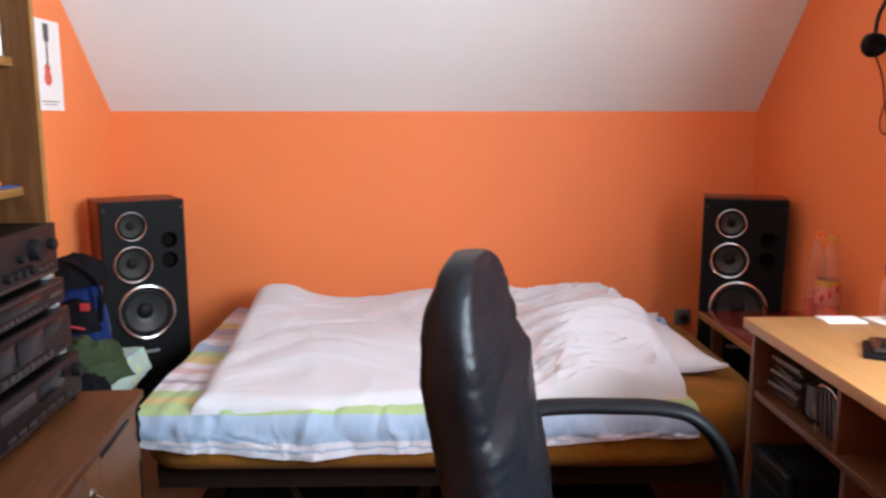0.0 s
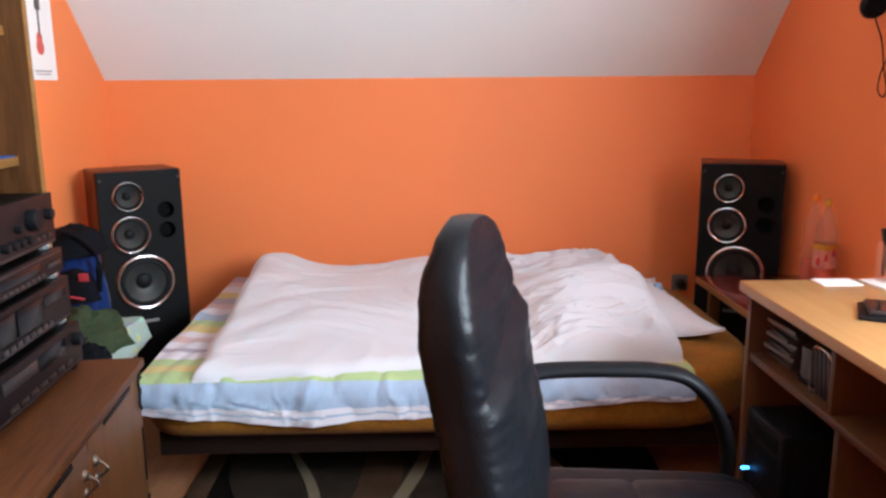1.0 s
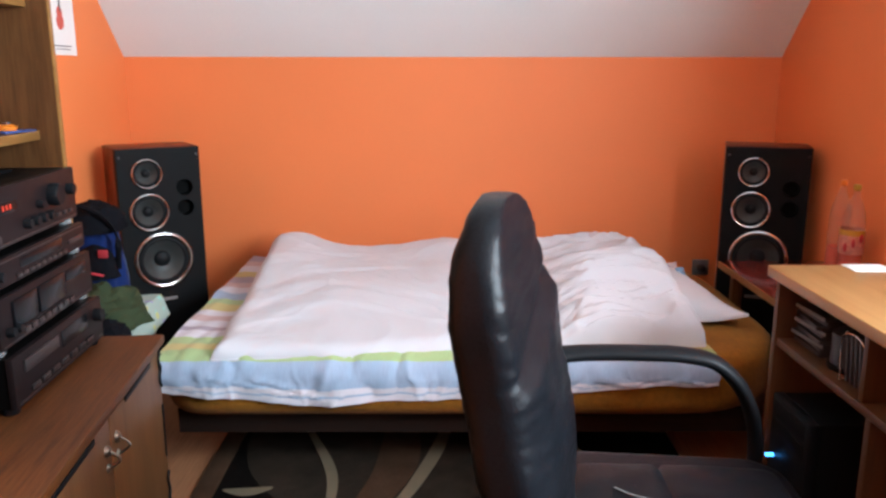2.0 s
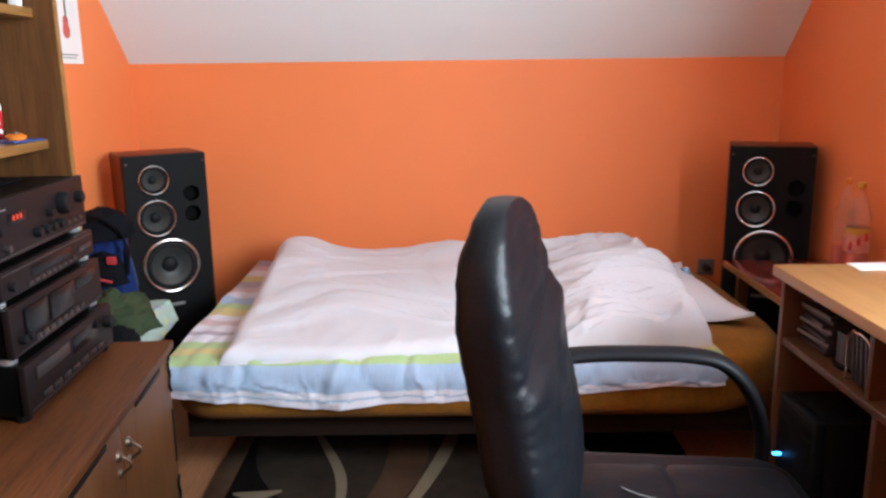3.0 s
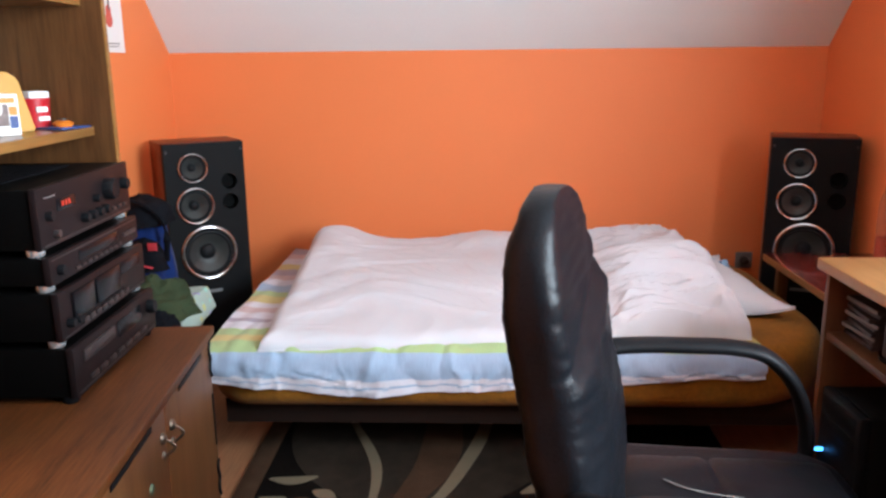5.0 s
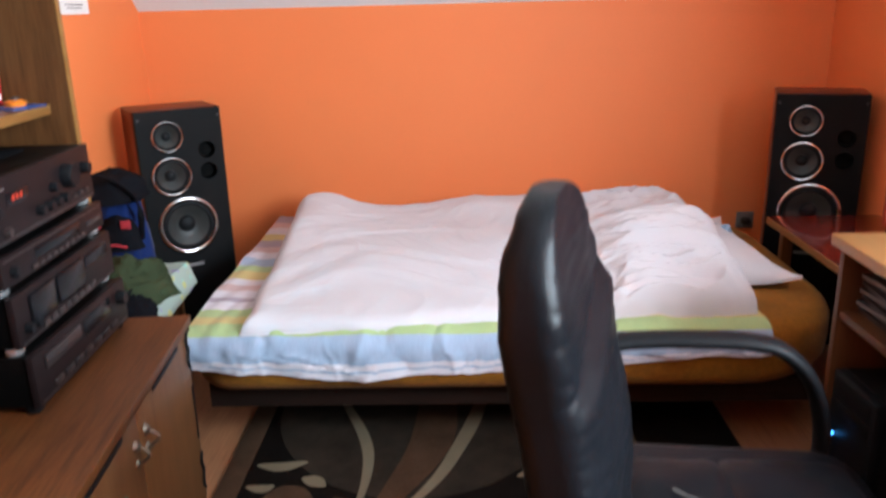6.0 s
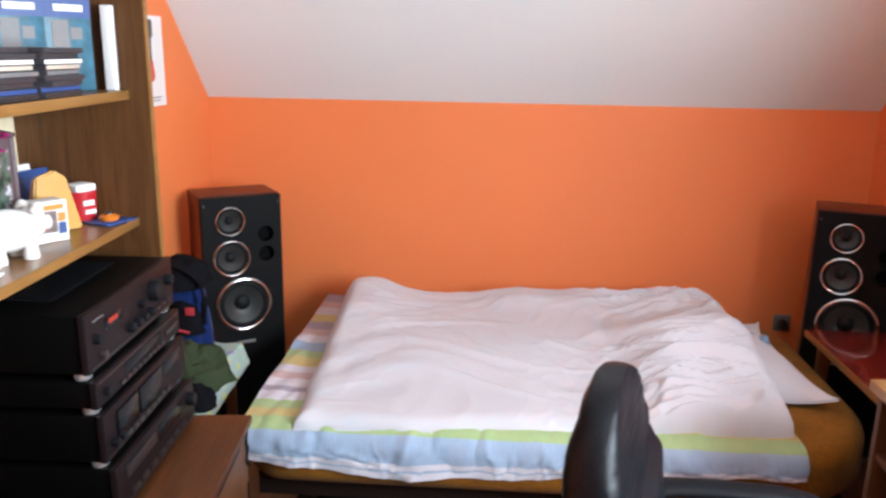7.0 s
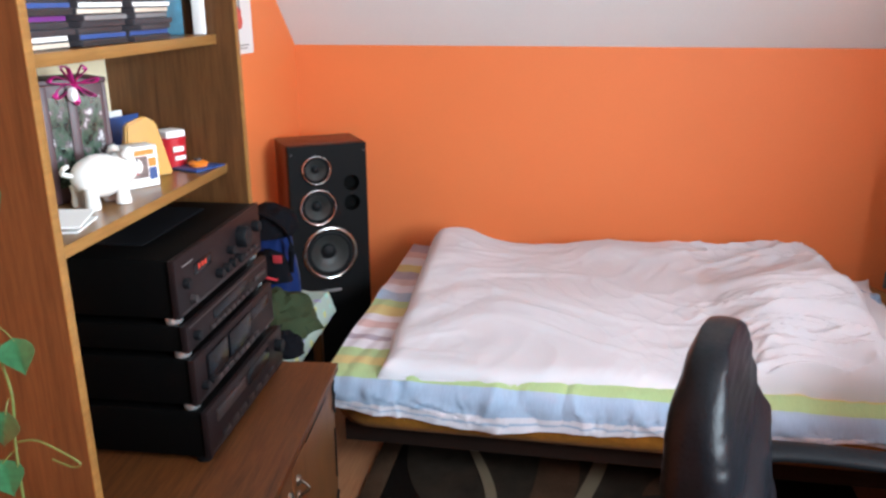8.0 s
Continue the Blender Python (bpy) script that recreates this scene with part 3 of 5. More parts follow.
def duvet_at(u, v):
    """u along the bed, v from front to wall."""
    fl, fr, bl, br = Vector((0.203, 3.290)), Vector((1.620, 3.365)), Vector((0.150, 4.36)), Vector((1.665, 4.38))
    xy = (fl * (1 - u) + fr * u) * (1 - v) + (bl * (1 - u) + br * u) * v
    edge = min(u * 1.45, (1 - u) * 1.45, v * 1.1, (1 - v) * 1.1)
    puff = math.sqrt(max(0.0, 1 - (1 - min(1, edge / 0.06)) ** 2))
    h = 0.024 + 0.061 * smoothstep(0.0, 0.75, v)
    h += 0.062 * math.exp(-((u - 0.07) / 0.09) ** 2 - ((v - 0.93) / 0.22) ** 2)
    h += 0.028 * math.exp(-((u - 0.47) / 0.08) ** 2 - ((v - 0.92) / 0.14) ** 2)
    h += 0.032 * math.exp(-((u - 0.63) / 0.09) ** 2 - ((v - 0.90) / 0.15) ** 2)
    h += 0.016 * math.exp(-((u - 0.91) / 0.10) ** 2 - ((v - 0.82) / 0.2) ** 2)
    h += 0.030 * smoothstep(0.76, 0.9, u) * smoothstep(0.15, 0.35, v) * (1 - smoothstep(0.7, 0.9, v))
    # rolled end towards the pillow
    h += 0.050 * smoothstep(0.66, 0.80, u) * (1 - smoothstep(0.50, 0.72, v))
    q = Vector((u * 1.45, v * 1.1, 0.3))
    warp = Vector((noise.noise(q * 2.0), noise.noise(q * 2.0 + Vector((5, 1, 0))), 0)) * 0.25
    g = q + warp
    bunch = smoothstep(0.60, 0.82, u) * (1 - 0.65 * smoothstep(0.92, 1.0, u))

    def ridge(p, width):
        return max(0.0, 1 - abs(noise.noise(p)) / width)

    w = 0.014 * noise.noise(q * 3.2) + 0.008 * noise.noise(Vector((g.x * 4, g.y * 10, 3)))
    w += 0.011 * ridge(Vector((g.x * 2.2, g.y * 5.0, 1)), 0.16) * (0.32 + 0.95 * bunch)
    w += 0.008 * ridge(Vector((g.x * 4.5 + g.y * 3, g.y * 6 - g.x * 2, 5)), 0.14) * (0.30 + 1.1 * bunch)
    w += 0.005 * ridge(Vector((g.x * 9 - g.y * 5, g.y * 9, 8)), 0.18) * (0.30 + 2.2 * bunch)
    w += bunch * 0.021 * ridge(Vector((g.x * 3.0 + g.y * 1.5, g.y * 7.0 - g.x * 2.5, 9)), 0.22)
    w += bunch * 0.017 * ridge(Vector((g.x * 6.0, g.y * 12.0 + g.x * 4, 2)), 0.25)
    w += bunch * 0.015 * noise.noise(Vector((g.x * 12, g.y * 11, 12)))
    w += (0.0015 + 0.0045 * bunch) * ridge(Vector((g.x * 11 + g.y * 4, g.y * 12 - g.x * 5, 14)), 0.30)
    w *= 1.1
    pucker = 0.005 * math.exp(-v / 0.06) * noise.noise(Vector((q.x * 16, 0, 4)))
    wob = 0.014 * noise.noise(Vector((u * 6, v * 6, 20))) + pucker
    return Vector((xy.x + wob, xy.y + wob, BT + 0.012 - 0.010 * math.exp(-v / 0.015) + puff * (h + w)))


duv = thing("duvet", pose(0.9, 3.8, BT), "crumpled white cotton duvet spread over the bed", "duvet")
part("cover", cloth(duvet_at, 220, 190, 0.010), COTTON, duv)
for run in ([(k / 24, 0.0) for k in range(25)], [(k / 24, 1.0) for k in range(25)], [(0.0, k / 20) for k in range(21)], [(1.0, k / 20) for k in range(21)]):
    part("seam", tube([duvet_at(u, v) - Vector((0, 0, 0.004)) for u, v in run], 0.0035, None, 8, 3), COTTON, duv)


def pillow_at(u, v):
    a, b = u * 2 - 1, v * 2 - 1
    puff = (max(0, 1 - abs(a) ** 2.6) * max(0, 1 - abs(b) ** 2.6)) ** 0.5
    pinch = 1 - 0.10 * (1 - abs(b)) * abs(a) ** 3
    w = 0.008 * noise.noise(Vector((a * 3, b * 4, 2))) * puff
    pinch *= 1 + 0.13 * (a * b) ** 4
    return Vector((a * 0.196 * pinch, b * 0.325 * (1 - 0.10 * (1 - abs(a))) * (1 + 0.06 * (a * b) ** 4), 0.012 + 0.030 * (a * b) ** 4 + puff * 0.085 + w))


pl = single("pillow", moved(cloth(pillow_at, 36, 44, 0.010), pose(1.575, 3.885, BT + 0.012, 0, 0, 2)), COTTON, "plump white pillow half under the duvet", "pillow")



def heap(cx, cy, cz, a, b, c, seed, rough=0.25):
    """A crumpled heap of cloth with a flat underside."""
    rings = []
    for i in range(17):
        th = math.pi / 2 * i / 16
        ring = []
        for k in range(36):
            ph = 2 * math.pi * k / 36
            d = Vector((math.cos(ph) * math.cos(th), math.sin(ph) * math.cos(th), math.sin(th)))
            f = 1 + rough * noise.noise(d * 2.2 + Vector((seed, 0, 0))) + 0.5 * rough * noise.noise(d * 5.5 + Vector((0, seed, 0))) + 0.25 * rough * noise.noise(Vector((d.x * 14, d.y * 14, seed)))
            ring.append((cx + a * d.x * f, cy + b * d.y * f, cz + max(0, c * d.z * f)))
        rings.append(ring)
    return loft(rings)


BLUE_COTTON = surf("pale_blue_cotton", (0.20, 0.30, 0.42), 0.9, var=0.25, big=20, fine=300, bump=0.3)
single("blue_garment", heap(1.690, 3.93, BT + 0.050, 0.045, 0.075, 0.055, 7.3), BLUE_COTTON, "crumpled pale blue garment between duvet and pillow", "clothing")


# ---- red table ----
RT = 0.512
tab = thing("side_table", pose(2.05, 3.55, 0), "low dark red lacquered table with a light edge", "table")
part("tabletop", box(1.868, XR - 0.005, 3.06, 4.0, RT - 0.022, RT, 0.002), RED_LACQUER, tab, "glossy dark red top")
part("edge_band", box(1.864, 1.868, 3.06, 4.0, RT - 0.023, RT - 0.001), OAK_EDGE, tab, "light wooden edge band")
for x in (1.90, 2.19):
    for y in (3.1, 3.93):
        part("leg", box(x, x + 0.035, y, y + 0.035, 0, RT - 0.022, 0.003), OAK_Z, tab)

# ---- desk ----
DX, DY1, DY0, DT = 1.64, 3.02, 1.55, 0.738
desk = thing("desk", pose(1.94, 2.3, 0), "light beech computer desk with open compartments below", "desk")
part("desktop", box(DX - 0.012, XR - 0.006, DY0, DY1 + 0.006, DT - 0.026, DT, 0.003), BEECH, desk, "pale beech desktop")
# panels, shelf and divider carry the painted-in shade of the compartments
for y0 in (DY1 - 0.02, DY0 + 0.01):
    part("side_panel", box(DX + 0.01, XR - 0.01, y0, y0 + 0.018, 0, DT - 0.026, 0.001), BEECH_SHADED, desk)
part("shelf", box(DX + 0.015, XR - 0.03, DY0 + 0.028, DY1 - 0.02, 0.545, 0.563, 0.001), BEECH_SHADED, desk)
part("divider", box(DX + 0.02, XR - 0.03, 2.62, 2.636, 0.563, DT - 0.026, 0.001), BEECH_SHADED, desk)
part("middle_panel", box(DX + 0.03, XR - 0.03, 2.60, 2.618, 0.0, 0.545, 0.001), BEECH_SHADED, desk)
part("back_panel", box(XR - 0.03, XR - 0.012, DY0 + 0.028, DY1 - 0.02, 0.3, DT - 0.026), BEECH_SHADED, desk)


# ---- chair ----
chair = thing("office_chair", pose(1.175, 2.37, 0, 0, 0, -4), "black leather office chair with curved armrests", "office chair")


def back_ring(s):
    """Cross-section of the padded back at height share s: a rounded oblong, flat behind, padded in front."""
    z = 0.40 + 0.615 * s
    arch = min(1.0, max(0.0, (z - 0.830) / 0.185))
    w = (0.87 + 0.12 * smoothstep(0.55, 0.8, s)) * (0.178 - 0.032 * s - 0.06 * (1 - smoothstep(0, 0.42, s))) * max(0.0, 1 - arch ** 2.5) ** (1 / 2.5) + 0.012
    t = (0.0405 - 0.021 * arch ** 1.8 - 0.004 * arch ** 10) * (0.72 + 0.28 * smoothstep(0.0, 0.4, s))
    soft = min(1.0, w / 0.12)
    cx = 0.112 * (1 - s) ** 1.25 - 0.004 + 0.013 * arch ** 1.8
    out = []
    for sx, sy, a0, r in ((1, 1, 0, 0.020), (-1, 1, 90, 0.024), (-1, -1, 180, 0.024), (1, -1, 270, 0.028)):
        run, r = [], min(r, w * 0.8, t * 0.9)
        for k in range(7):
            a = radians(a0 + 90 * k / 6)
            run.append((sx * (t - r) + r * math.cos(a), sy * (w - r) + r * math.sin(a)))
        out += run
        c1, c2, c3 = (min(v, w * 0.8, t * 0.9) for v in (0.020, 0.024, 0.028))
        nxt = {0: (c2 - t, w), 90: (-t, c2 - w), 180: (t - c3, -w), 270: (t, w - c1)}[a0]
        n = 12 if a0 in (90, 270) else 4
        for k in range(1, n):
            f = k / n
            out.append((run[-1][0] * (1 - f) + nxt[0] * f, run[-1][1] * (1 - f) + nxt[1] * f))
    pts = []
    for px, py in out:
        q = py / max(w, 0.01)
        front = smoothstep(-0.2, 0.9, px / t)
        # lumbar cushion, its upper rim slanting up to the far side
        rim = 0.69 + 0.09 * q
        lumbar = (1 - smoothstep(rim - 0.050, rim + 0.010, s)) * smoothstep(0.05, 0.45, s)
        groove = math.exp(-((s - rim - 0.012) / 0.010) ** 2)
        x = px + front * (0.019 * lumbar * (1 - 0.35 * abs(q) ** 3) * (1 - 0.85 * smoothstep(0.5, 1.0, -q)) - 0.004 * groove * soft + 0.002 * (1 - q * q) * (1 - lumbar) * soft)
        x -= 0.010 * (1 - front) * (1 - q * q)
        crease = math.exp(-((px - t) ** 2 + (abs(py) - w) ** 2) / 0.0006)
        wr = 0.0030 * noise.noise(Vector((px * 30, py * 14, z * 22))) + 0.0018 * noise.noise(Vector((px * 25, py * 12, z * 75)))
        wr += crease * (0.0014 * noise.noise(Vector((1.7, q, z * 38))) + 0.0009 * noise.noise(Vector((4.2, q * 3, z * 110))) + 0.0012 * noise.noise(Vector((2.2, q * 6, z * 240))))
        wr += front * lumbar * 0.0026 * max(0.0, 1 - abs(noise.noise(Vector((px * 3, py * 18 + z * 4, z * 3.0)))) / 0.14)
        pts.append((cx + x + wr * soft, py, z))
    return pts


rings = [back_ring(k / 160) for k in range(152)] + [back_ring(0.9475 + 0.0525 * math.sin(radians(6 * k))) for k in range(1, 16)]
TWIST = pose(1.175, 2.37, 0, 0, 0, -4).inverted() @ pose(0.922, 2.33, 0, 0, 0, -17.5)
back = part("backrest", moved(loft(rings), TWIST), LEATHER, chair, "padded black leather backrest", inworld=False, smooth=60)
seat = part("seat", moved(rounded_slab(-0.20, 0.30, -0.25, 0.25, 0.385, 0.475, 0.09, 0.04), pose(0, 0, 0, 0, 1, 0)), LEATHER, chair, "padded black leather seat", inworld=False)
part("seat_cushion", cloth(lambda u, v: Vector((-0.12 + 0.40 * u, -0.19 + 0.38 * v, 0.463 + 0.030 * (max(0, (1 - abs(2 * u - 1) ** 3) * (1 - abs(2 * v - 1) ** 3))) ** 0.5
                                               + 0.004 * noise.noise(Vector((u * 5, v * 5, 4))) - 0.006 * math.exp(-((u - 0.45) / 0.02) ** 2))), 40, 40, 0.02), LEATHER, seat, inworld=False)
WORN = surf("worn_leather_seam", (0.11, 0.105, 0.10), 0.6, var=0.3, big=60)
part("seam", tube([(-0.036, 0.057, 0.4935), (-0.01, 0.034, 0.494), (0.03, 0.016, 0.494), (0.085, 0.006, 0.4935)], 0.0024, 0.0012, 6, 5), WORN, seat, "worn pale seam", inworld=False)
part("seat_pan", box(-0.17, 0.24, -0.2, 0.2, 0.36, 0.3848, 0.008), PLASTIC, chair, inworld=False)
for side in (1, -1):
    start = [(-0.19, 0.215, 0.625), (-0.15, 0.248, 0.648)] if side > 0 else [(-0.215, -0.190, 0.590), (-0.195, -0.225, 0.610), (-0.16, -0.270, 0.628)]
    line = start + [(x, y * side - (0.028 if side < 0 and z > 0.5 else 0), z - (0.010 if side < 0 and z > 0.5 else 0)) for x, y, z in ((-0.11, 0.265, 0.655), (-0.04, 0.272, 0.658), (0.04, 0.272, 0.659), (0.12, 0.272, 0.657), (0.185, 0.272, 0.640), (0.240, 0.272, 0.58), (0.268, 0.272, 0.49), (0.262, 0.268, 0.415), (0.21, 0.25, 0.375), (0.12, 0.19, 0.37))]
    part("armrest", tube(line, 0.028 if side > 0 else 0.025, 0.014, 12, 6, (0.3, 0, 1)), PLASTIC, chair, "curved black plastic armrest", inworld=False, smooth=60)
part("column", lathe([(0, 0.1), (0.03, 0.1), (0.03, 0.22), (0.02, 0.22), (0.02, 0.36), (0, 0.36)], 18), PLASTIC, chair, inworld=False)
for k in range(5):
    a = radians(72 * k + 20)
    leg = part("base_leg", tube([(0.03 * math.cos(a), 0.03 * math.sin(a), 0.115), (0.16 * math.cos(a), 0.16 * math.sin(a), 0.10), (0.28 * math.cos(a), 0.28 * math.sin(a), 0.075)], 0.022, 0.014, 8, 4, (0, 0, 1), 0.7), PLASTIC, chair, inworld=False)
    part("caster", moved(lathe([(0, -0.02), (0.026, -0.02), (0.03, -0.012), (0.03, 0.012), (0.026, 0.02), (0, 0.02)], 18), pose(0.28 * math.cos(a), 0.28 * math.sin(a), 0.031, 90, 0, math.degrees(a))), PLASTIC, leg, inworld=False)


# ---- rug ----
RUG_DARK = surf("rug_dark_pile", (0.007, 0.0045, 0.0035), 0.95, var=0.6, big=9, fine=190, bump=0.8, dist=0.003, spec=0.08)
RUG_GREY = surf("rug_grey_brown_pile", (0.026, 0.0185, 0.0135), 0.95, var=0.6, big=9, fine=190, bump=0.8, dist=0.003, spec=0.08)
RUG_TAN = surf("rug_tan_pile", (0.060, 0.032, 0.019), 0.95, var=0.4, big=9, fine=190, bump=0.8, dist=0.003, spec=0.08)
RUG_CREAM = surf("rug_cream_pile", (0.17, 0.135, 0.09), 0.95, var=0.15, big=9, fine=350, bump=0.8, dist=0.003, spec=0.08)
rug = thing("rug", pose(0.85, 2.9, 0), "dark brown rug with cream arcs and tan leaves", "rug")


def patch(outline, z, h=0.0015):
    bm = bmesh.new()
    lo = [bm.verts.new((x, y, z)) for x, y in outline]
    hi = [bm.verts.new((x, y, z + h)) for x, y in outline]
    bm.faces.new(lo[::-1]), bm.faces.new(hi)
    for k in range(len(lo)):
        q = (k + 1) % len(lo)
        bm.faces.new((lo[k], lo[q], hi[q], hi[k]))
    return bm


def arc_band(points, w0, w1):
    line = smooth_line([(x, y, 0) for x, y in points], 8)
    left, right = [], []
    for k, p in enumerate(line):
        d = (line[min(k + 1, len(line) - 1)] - line[max(k - 1, 0)]).normalized()
        w = w0 + (w1 - w0) * math.sin(math.pi * k / (len(line) - 1))
        left.append((p.x - d.y * w, p.y + d.x * w)), right.append((p.x + d.y * w, p.y - d.x * w))
    return left + right[::-1]


def ellipse(cx, cy, a, b, turn=0.0, n=36):
    c, s = math.cos(radians(turn)), math.sin(radians(turn))
    return [(cx + a * math.cos(2 * math.pi * k / n) * c - b * math.sin(2 * math.pi * k / n) * s, cy + a * math.cos(2 * math.pi * k / n) * s + b * math.sin(2 * math.pi * k / n) * c) for k in range(n)]


part("rug_field", box(0.20, 1.60, 1.9, 3.98, 0.0, 0.009, 0.002), RUG_DARK, rug, "dark brown pile")
part("border", box(0.135, 0.198, 1.9, 3.98, 0.0, 0.010, 0.002), RUG_TAN, rug, "grey-tan border band")
part("oval", patch(ellipse(0.66, 3.62, 0.44, 0.52), 0.009), RUG_GREY, rug, "grey-brown oval")
part("leaf", patch(arc_band([(0.70, 3.95), (0.72, 3.6), (0.70, 3.35), (0.60, 3.08)], 0.03, 0.065), 0.0107), RUG_TAN, rug, "tan leaf band")
part("arc", patch(arc_band([(0.34, 3.82), (0.43, 3.60), (0.495, 3.44), (0.528, 3.32), (0.536, 3.19), (0.525, 3.04)], 0.006, 0.017), 0.0125), RUG_CREAM, rug, "cream arc")
part("arc", patch(arc_band([(0.87, 3.95), (0.875, 3.75), (0.845, 3.55), (0.795, 3.37), (0.73, 3.19), (0.63, 3.02)], 0.008, 0.022), 0.0125), RUG_CREAM, rug, "cream arc")
for pts, w, mt in (([(0.22, 3.265), (0.29, 3.255), (0.36, 3.28)], 0.022, RUG_CREAM), ([(0.36, 3.20), (0.395, 3.185), (0.43, 3.16)], 0.024, RUG_CREAM), ([(0.215, 3.16), (0.26, 3.15), (0.29, 3.165)], 0.018, RUG_CREAM),
                   ([(0.27, 3.10), (0.34, 3.12), (0.42, 3.05)], 0.045, RUG_TAN), ([(0.46, 3.11), (0.5, 3.06), (0.52, 2.98)], 0.025, RUG_TAN), ([(0.97, 3.42), (1.08, 3.5), (1.2, 3.5)], 0.05, RUG_TAN),
                   ([(0.95, 3.2), (1.04, 3.24), (1.15, 3.2)], 0.03, RUG_CREAM), ([(1.0, 3.1), (1.1, 3.13), (1.22, 3.1)], 0.03, RUG_TAN), ([(1.2, 3.68), (1.28, 3.5), (1.3, 3.3)], 0.016, RUG_CREAM),
                   ([(0.3, 2.9), (0.38, 2.8), (0.4, 2.65)], 0.03, RUG_CREAM), ([(0.5, 2.8), (0.6, 2.7), (0.75, 2.68)], 0.04, RUG_TAN)):
    part("leaf", patch(arc_band(pts, 0.004, w), 0.0107), mt, rug, "cream leaf" if mt is RUG_CREAM else "tan leaf")

# ---- baseboard trim and poster ----
single("baseboard", box(XL, XL + 0.012, CY1 + 0.02, YF, 0.0, 0.06, 0.003), BED_WOOD, "dark wooden baseboard", "baseboard", kind="structure")
POSTER_RED = surf("poster_red", (0.62, 0.10, 0.07), 0.6, var=0.08)
POSTER_GREY = surf("poster_dark", (0.09, 0.08, 0.075), 0.6, var=0.2)
post = thing("poster", pose(XL, 3.985, 1.24), "narrow white poster with a red and grey guitar drawing", "poster")
part("sheet", box(XL + 0.001, XL + 0.003, 3.88, 4.092, 1.242, 1.548), PAPER, post)
for name, y0, y1, z0, z1, mt in (("headstock", 3.972, 4.008, 1.475, 1.535, POSTER_GREY), ("neck", 3.984, 3.994, 1.385, 1.475, POSTER_GREY), ("print_bar", 3.93, 4.05, 1.27, 1.274, GREY_PRINT), ("print_bar", 3.94, 4.04, 1.26, 1.263, GREY_PRINT)):
    part(name, box(XL + 0.003, XL + 0.0045, y0, y1, z0, z1), mt, post)
part("guitar_body", moved(join(lathe([(0, 0.0015), (0.026, 0.0015), (0.026, 0), (0, 0)], 20, pose(XL + 0.003, 3.985, 1.352, 0, 90, 0)), lathe([(0, 0.0012), (0.02, 0.0012), (0.02, 0), (0, 0)], 20, pose(XL + 0.003, 3.985, 1.382, 0, 90, 0))), Matrix()), POSTER_RED, post)

# ---- clothes on a low stool behind the cabinet ----
CLOTH_BLUE = surf("navy_fabric", (0.005, 0.017, 0.085), 0.85, var=0.3, big=8, fine=300, bump=0.4, spec=0.1, sheen=0.1)
CLOTH_BLACK = surf("black_fabric", (0.005, 0.005, 0.007), 0.9, var=0.3, big=8, fine=300, bump=0.4, spec=0.08)
CLOTH_GREEN = surf("olive_fabric", (0.032, 0.044, 0.022), 0.9, var=0.25, big=9, fine=300, bump=0.4, spec=0.1)
CLOTH_RED = surf("red_fabric", (0.35, 0.02, 0.03), 0.8, var=0.2)
m, nt, b = nodes_of("flowered_cotton")
vor = nt.nodes.new("ShaderNodeTexVoronoi")
vor.inputs["Scale"].default_value = 26
nt.links.new(coords(nt), vor.inputs["Vector"])
spots = ramp(nt, vor.outputs["Distance"], [(0.0, (1, 1, 1)), (0.30, (1, 1, 1)), (0.40, (0, 0, 0))])
hue = nt.nodes.new("ShaderNodeSeparateColor")
nt.links.new(vor.outputs["Color"], hue.inputs[0])
petal = ramp(nt, hue.outputs[0], [(0.0, (0.50, 0.50, 0.20)), (0.4, (0.30, 0.24, 0.52)), (0.75, (0.28, 0.56, 0.48))], "CONSTANT")
nt.links.new(mix(nt, (0.34, 0.43, 0.38), petal, spots), b.inputs["Base Color"])
set_in(b, Roughness=0.9)
bump_on(nt, b, noise_tex(nt, coords(nt), 300, 2), 0.3, 0.0005)
FLOWERED = m

stool = thing("stool", pose(-0.21, 3.54, 0), "low wooden stool under the pile of clothes", "stool")
part("stool_top", box(-0.43, -0.125, 3.25, 3.82, 0.40, 0.425, 0.004), OAK_Y, stool)
for x in (-0.42, -0.16):
    for y in (3.27, 3.755):
        part("leg", box(x, x + 0.03, y, y + 0.03, 0, 0.40, 0.003), OAK_Z, stool)


def towel_at(u, v):
    x = -0.43 + 0.37 * u
    y = 3.24 + 0.60 * v
    z = 0.432 + 0.012 * abs(noise.noise(Vector((x * 12, y * 9, 1))))
    over = max(0.0, x - (-0.122))
    if over > 0:
        z -= over * 1.7 * (0.85 + 0.15 * math.sin(v * 5))
        x = -0.122 + over * 0.35
        y += over * 0.25 * math.sin(v * 9)
    return Vector((x, y + 0.02 * noise.noise(Vector((u * 4, v * 4, 8))), z))


single("blanket", cloth(towel_at, 40, 44, 0.008), FLOWERED, "pale flowered cotton cloth draped over the stool", "blanket")


single("jacket", heap(-0.170, 3.47, 0.445, 0.120, 0.15, 0.115, 3.1), CLOTH_GREEN, "crumpled olive green jacket on the pale cloth", "jacket")
single("dark_garment", heap(-0.12, 3.33, 0.440, 0.085, 0.065, 0.07, 6.4), CLOTH_BLACK, "crumpled black garment beside the jacket", "clothing")
bag = thing("backpack", pose(-0.265, 3.70, 0.443), "navy blue and black backpack with red details", "backpack")
part("body", heap(-0.270, 3.70, 0.443, 0.095, 0.10, 0.31, 9.7, 0.18), CLOTH_BLUE, bag, smooth=80)
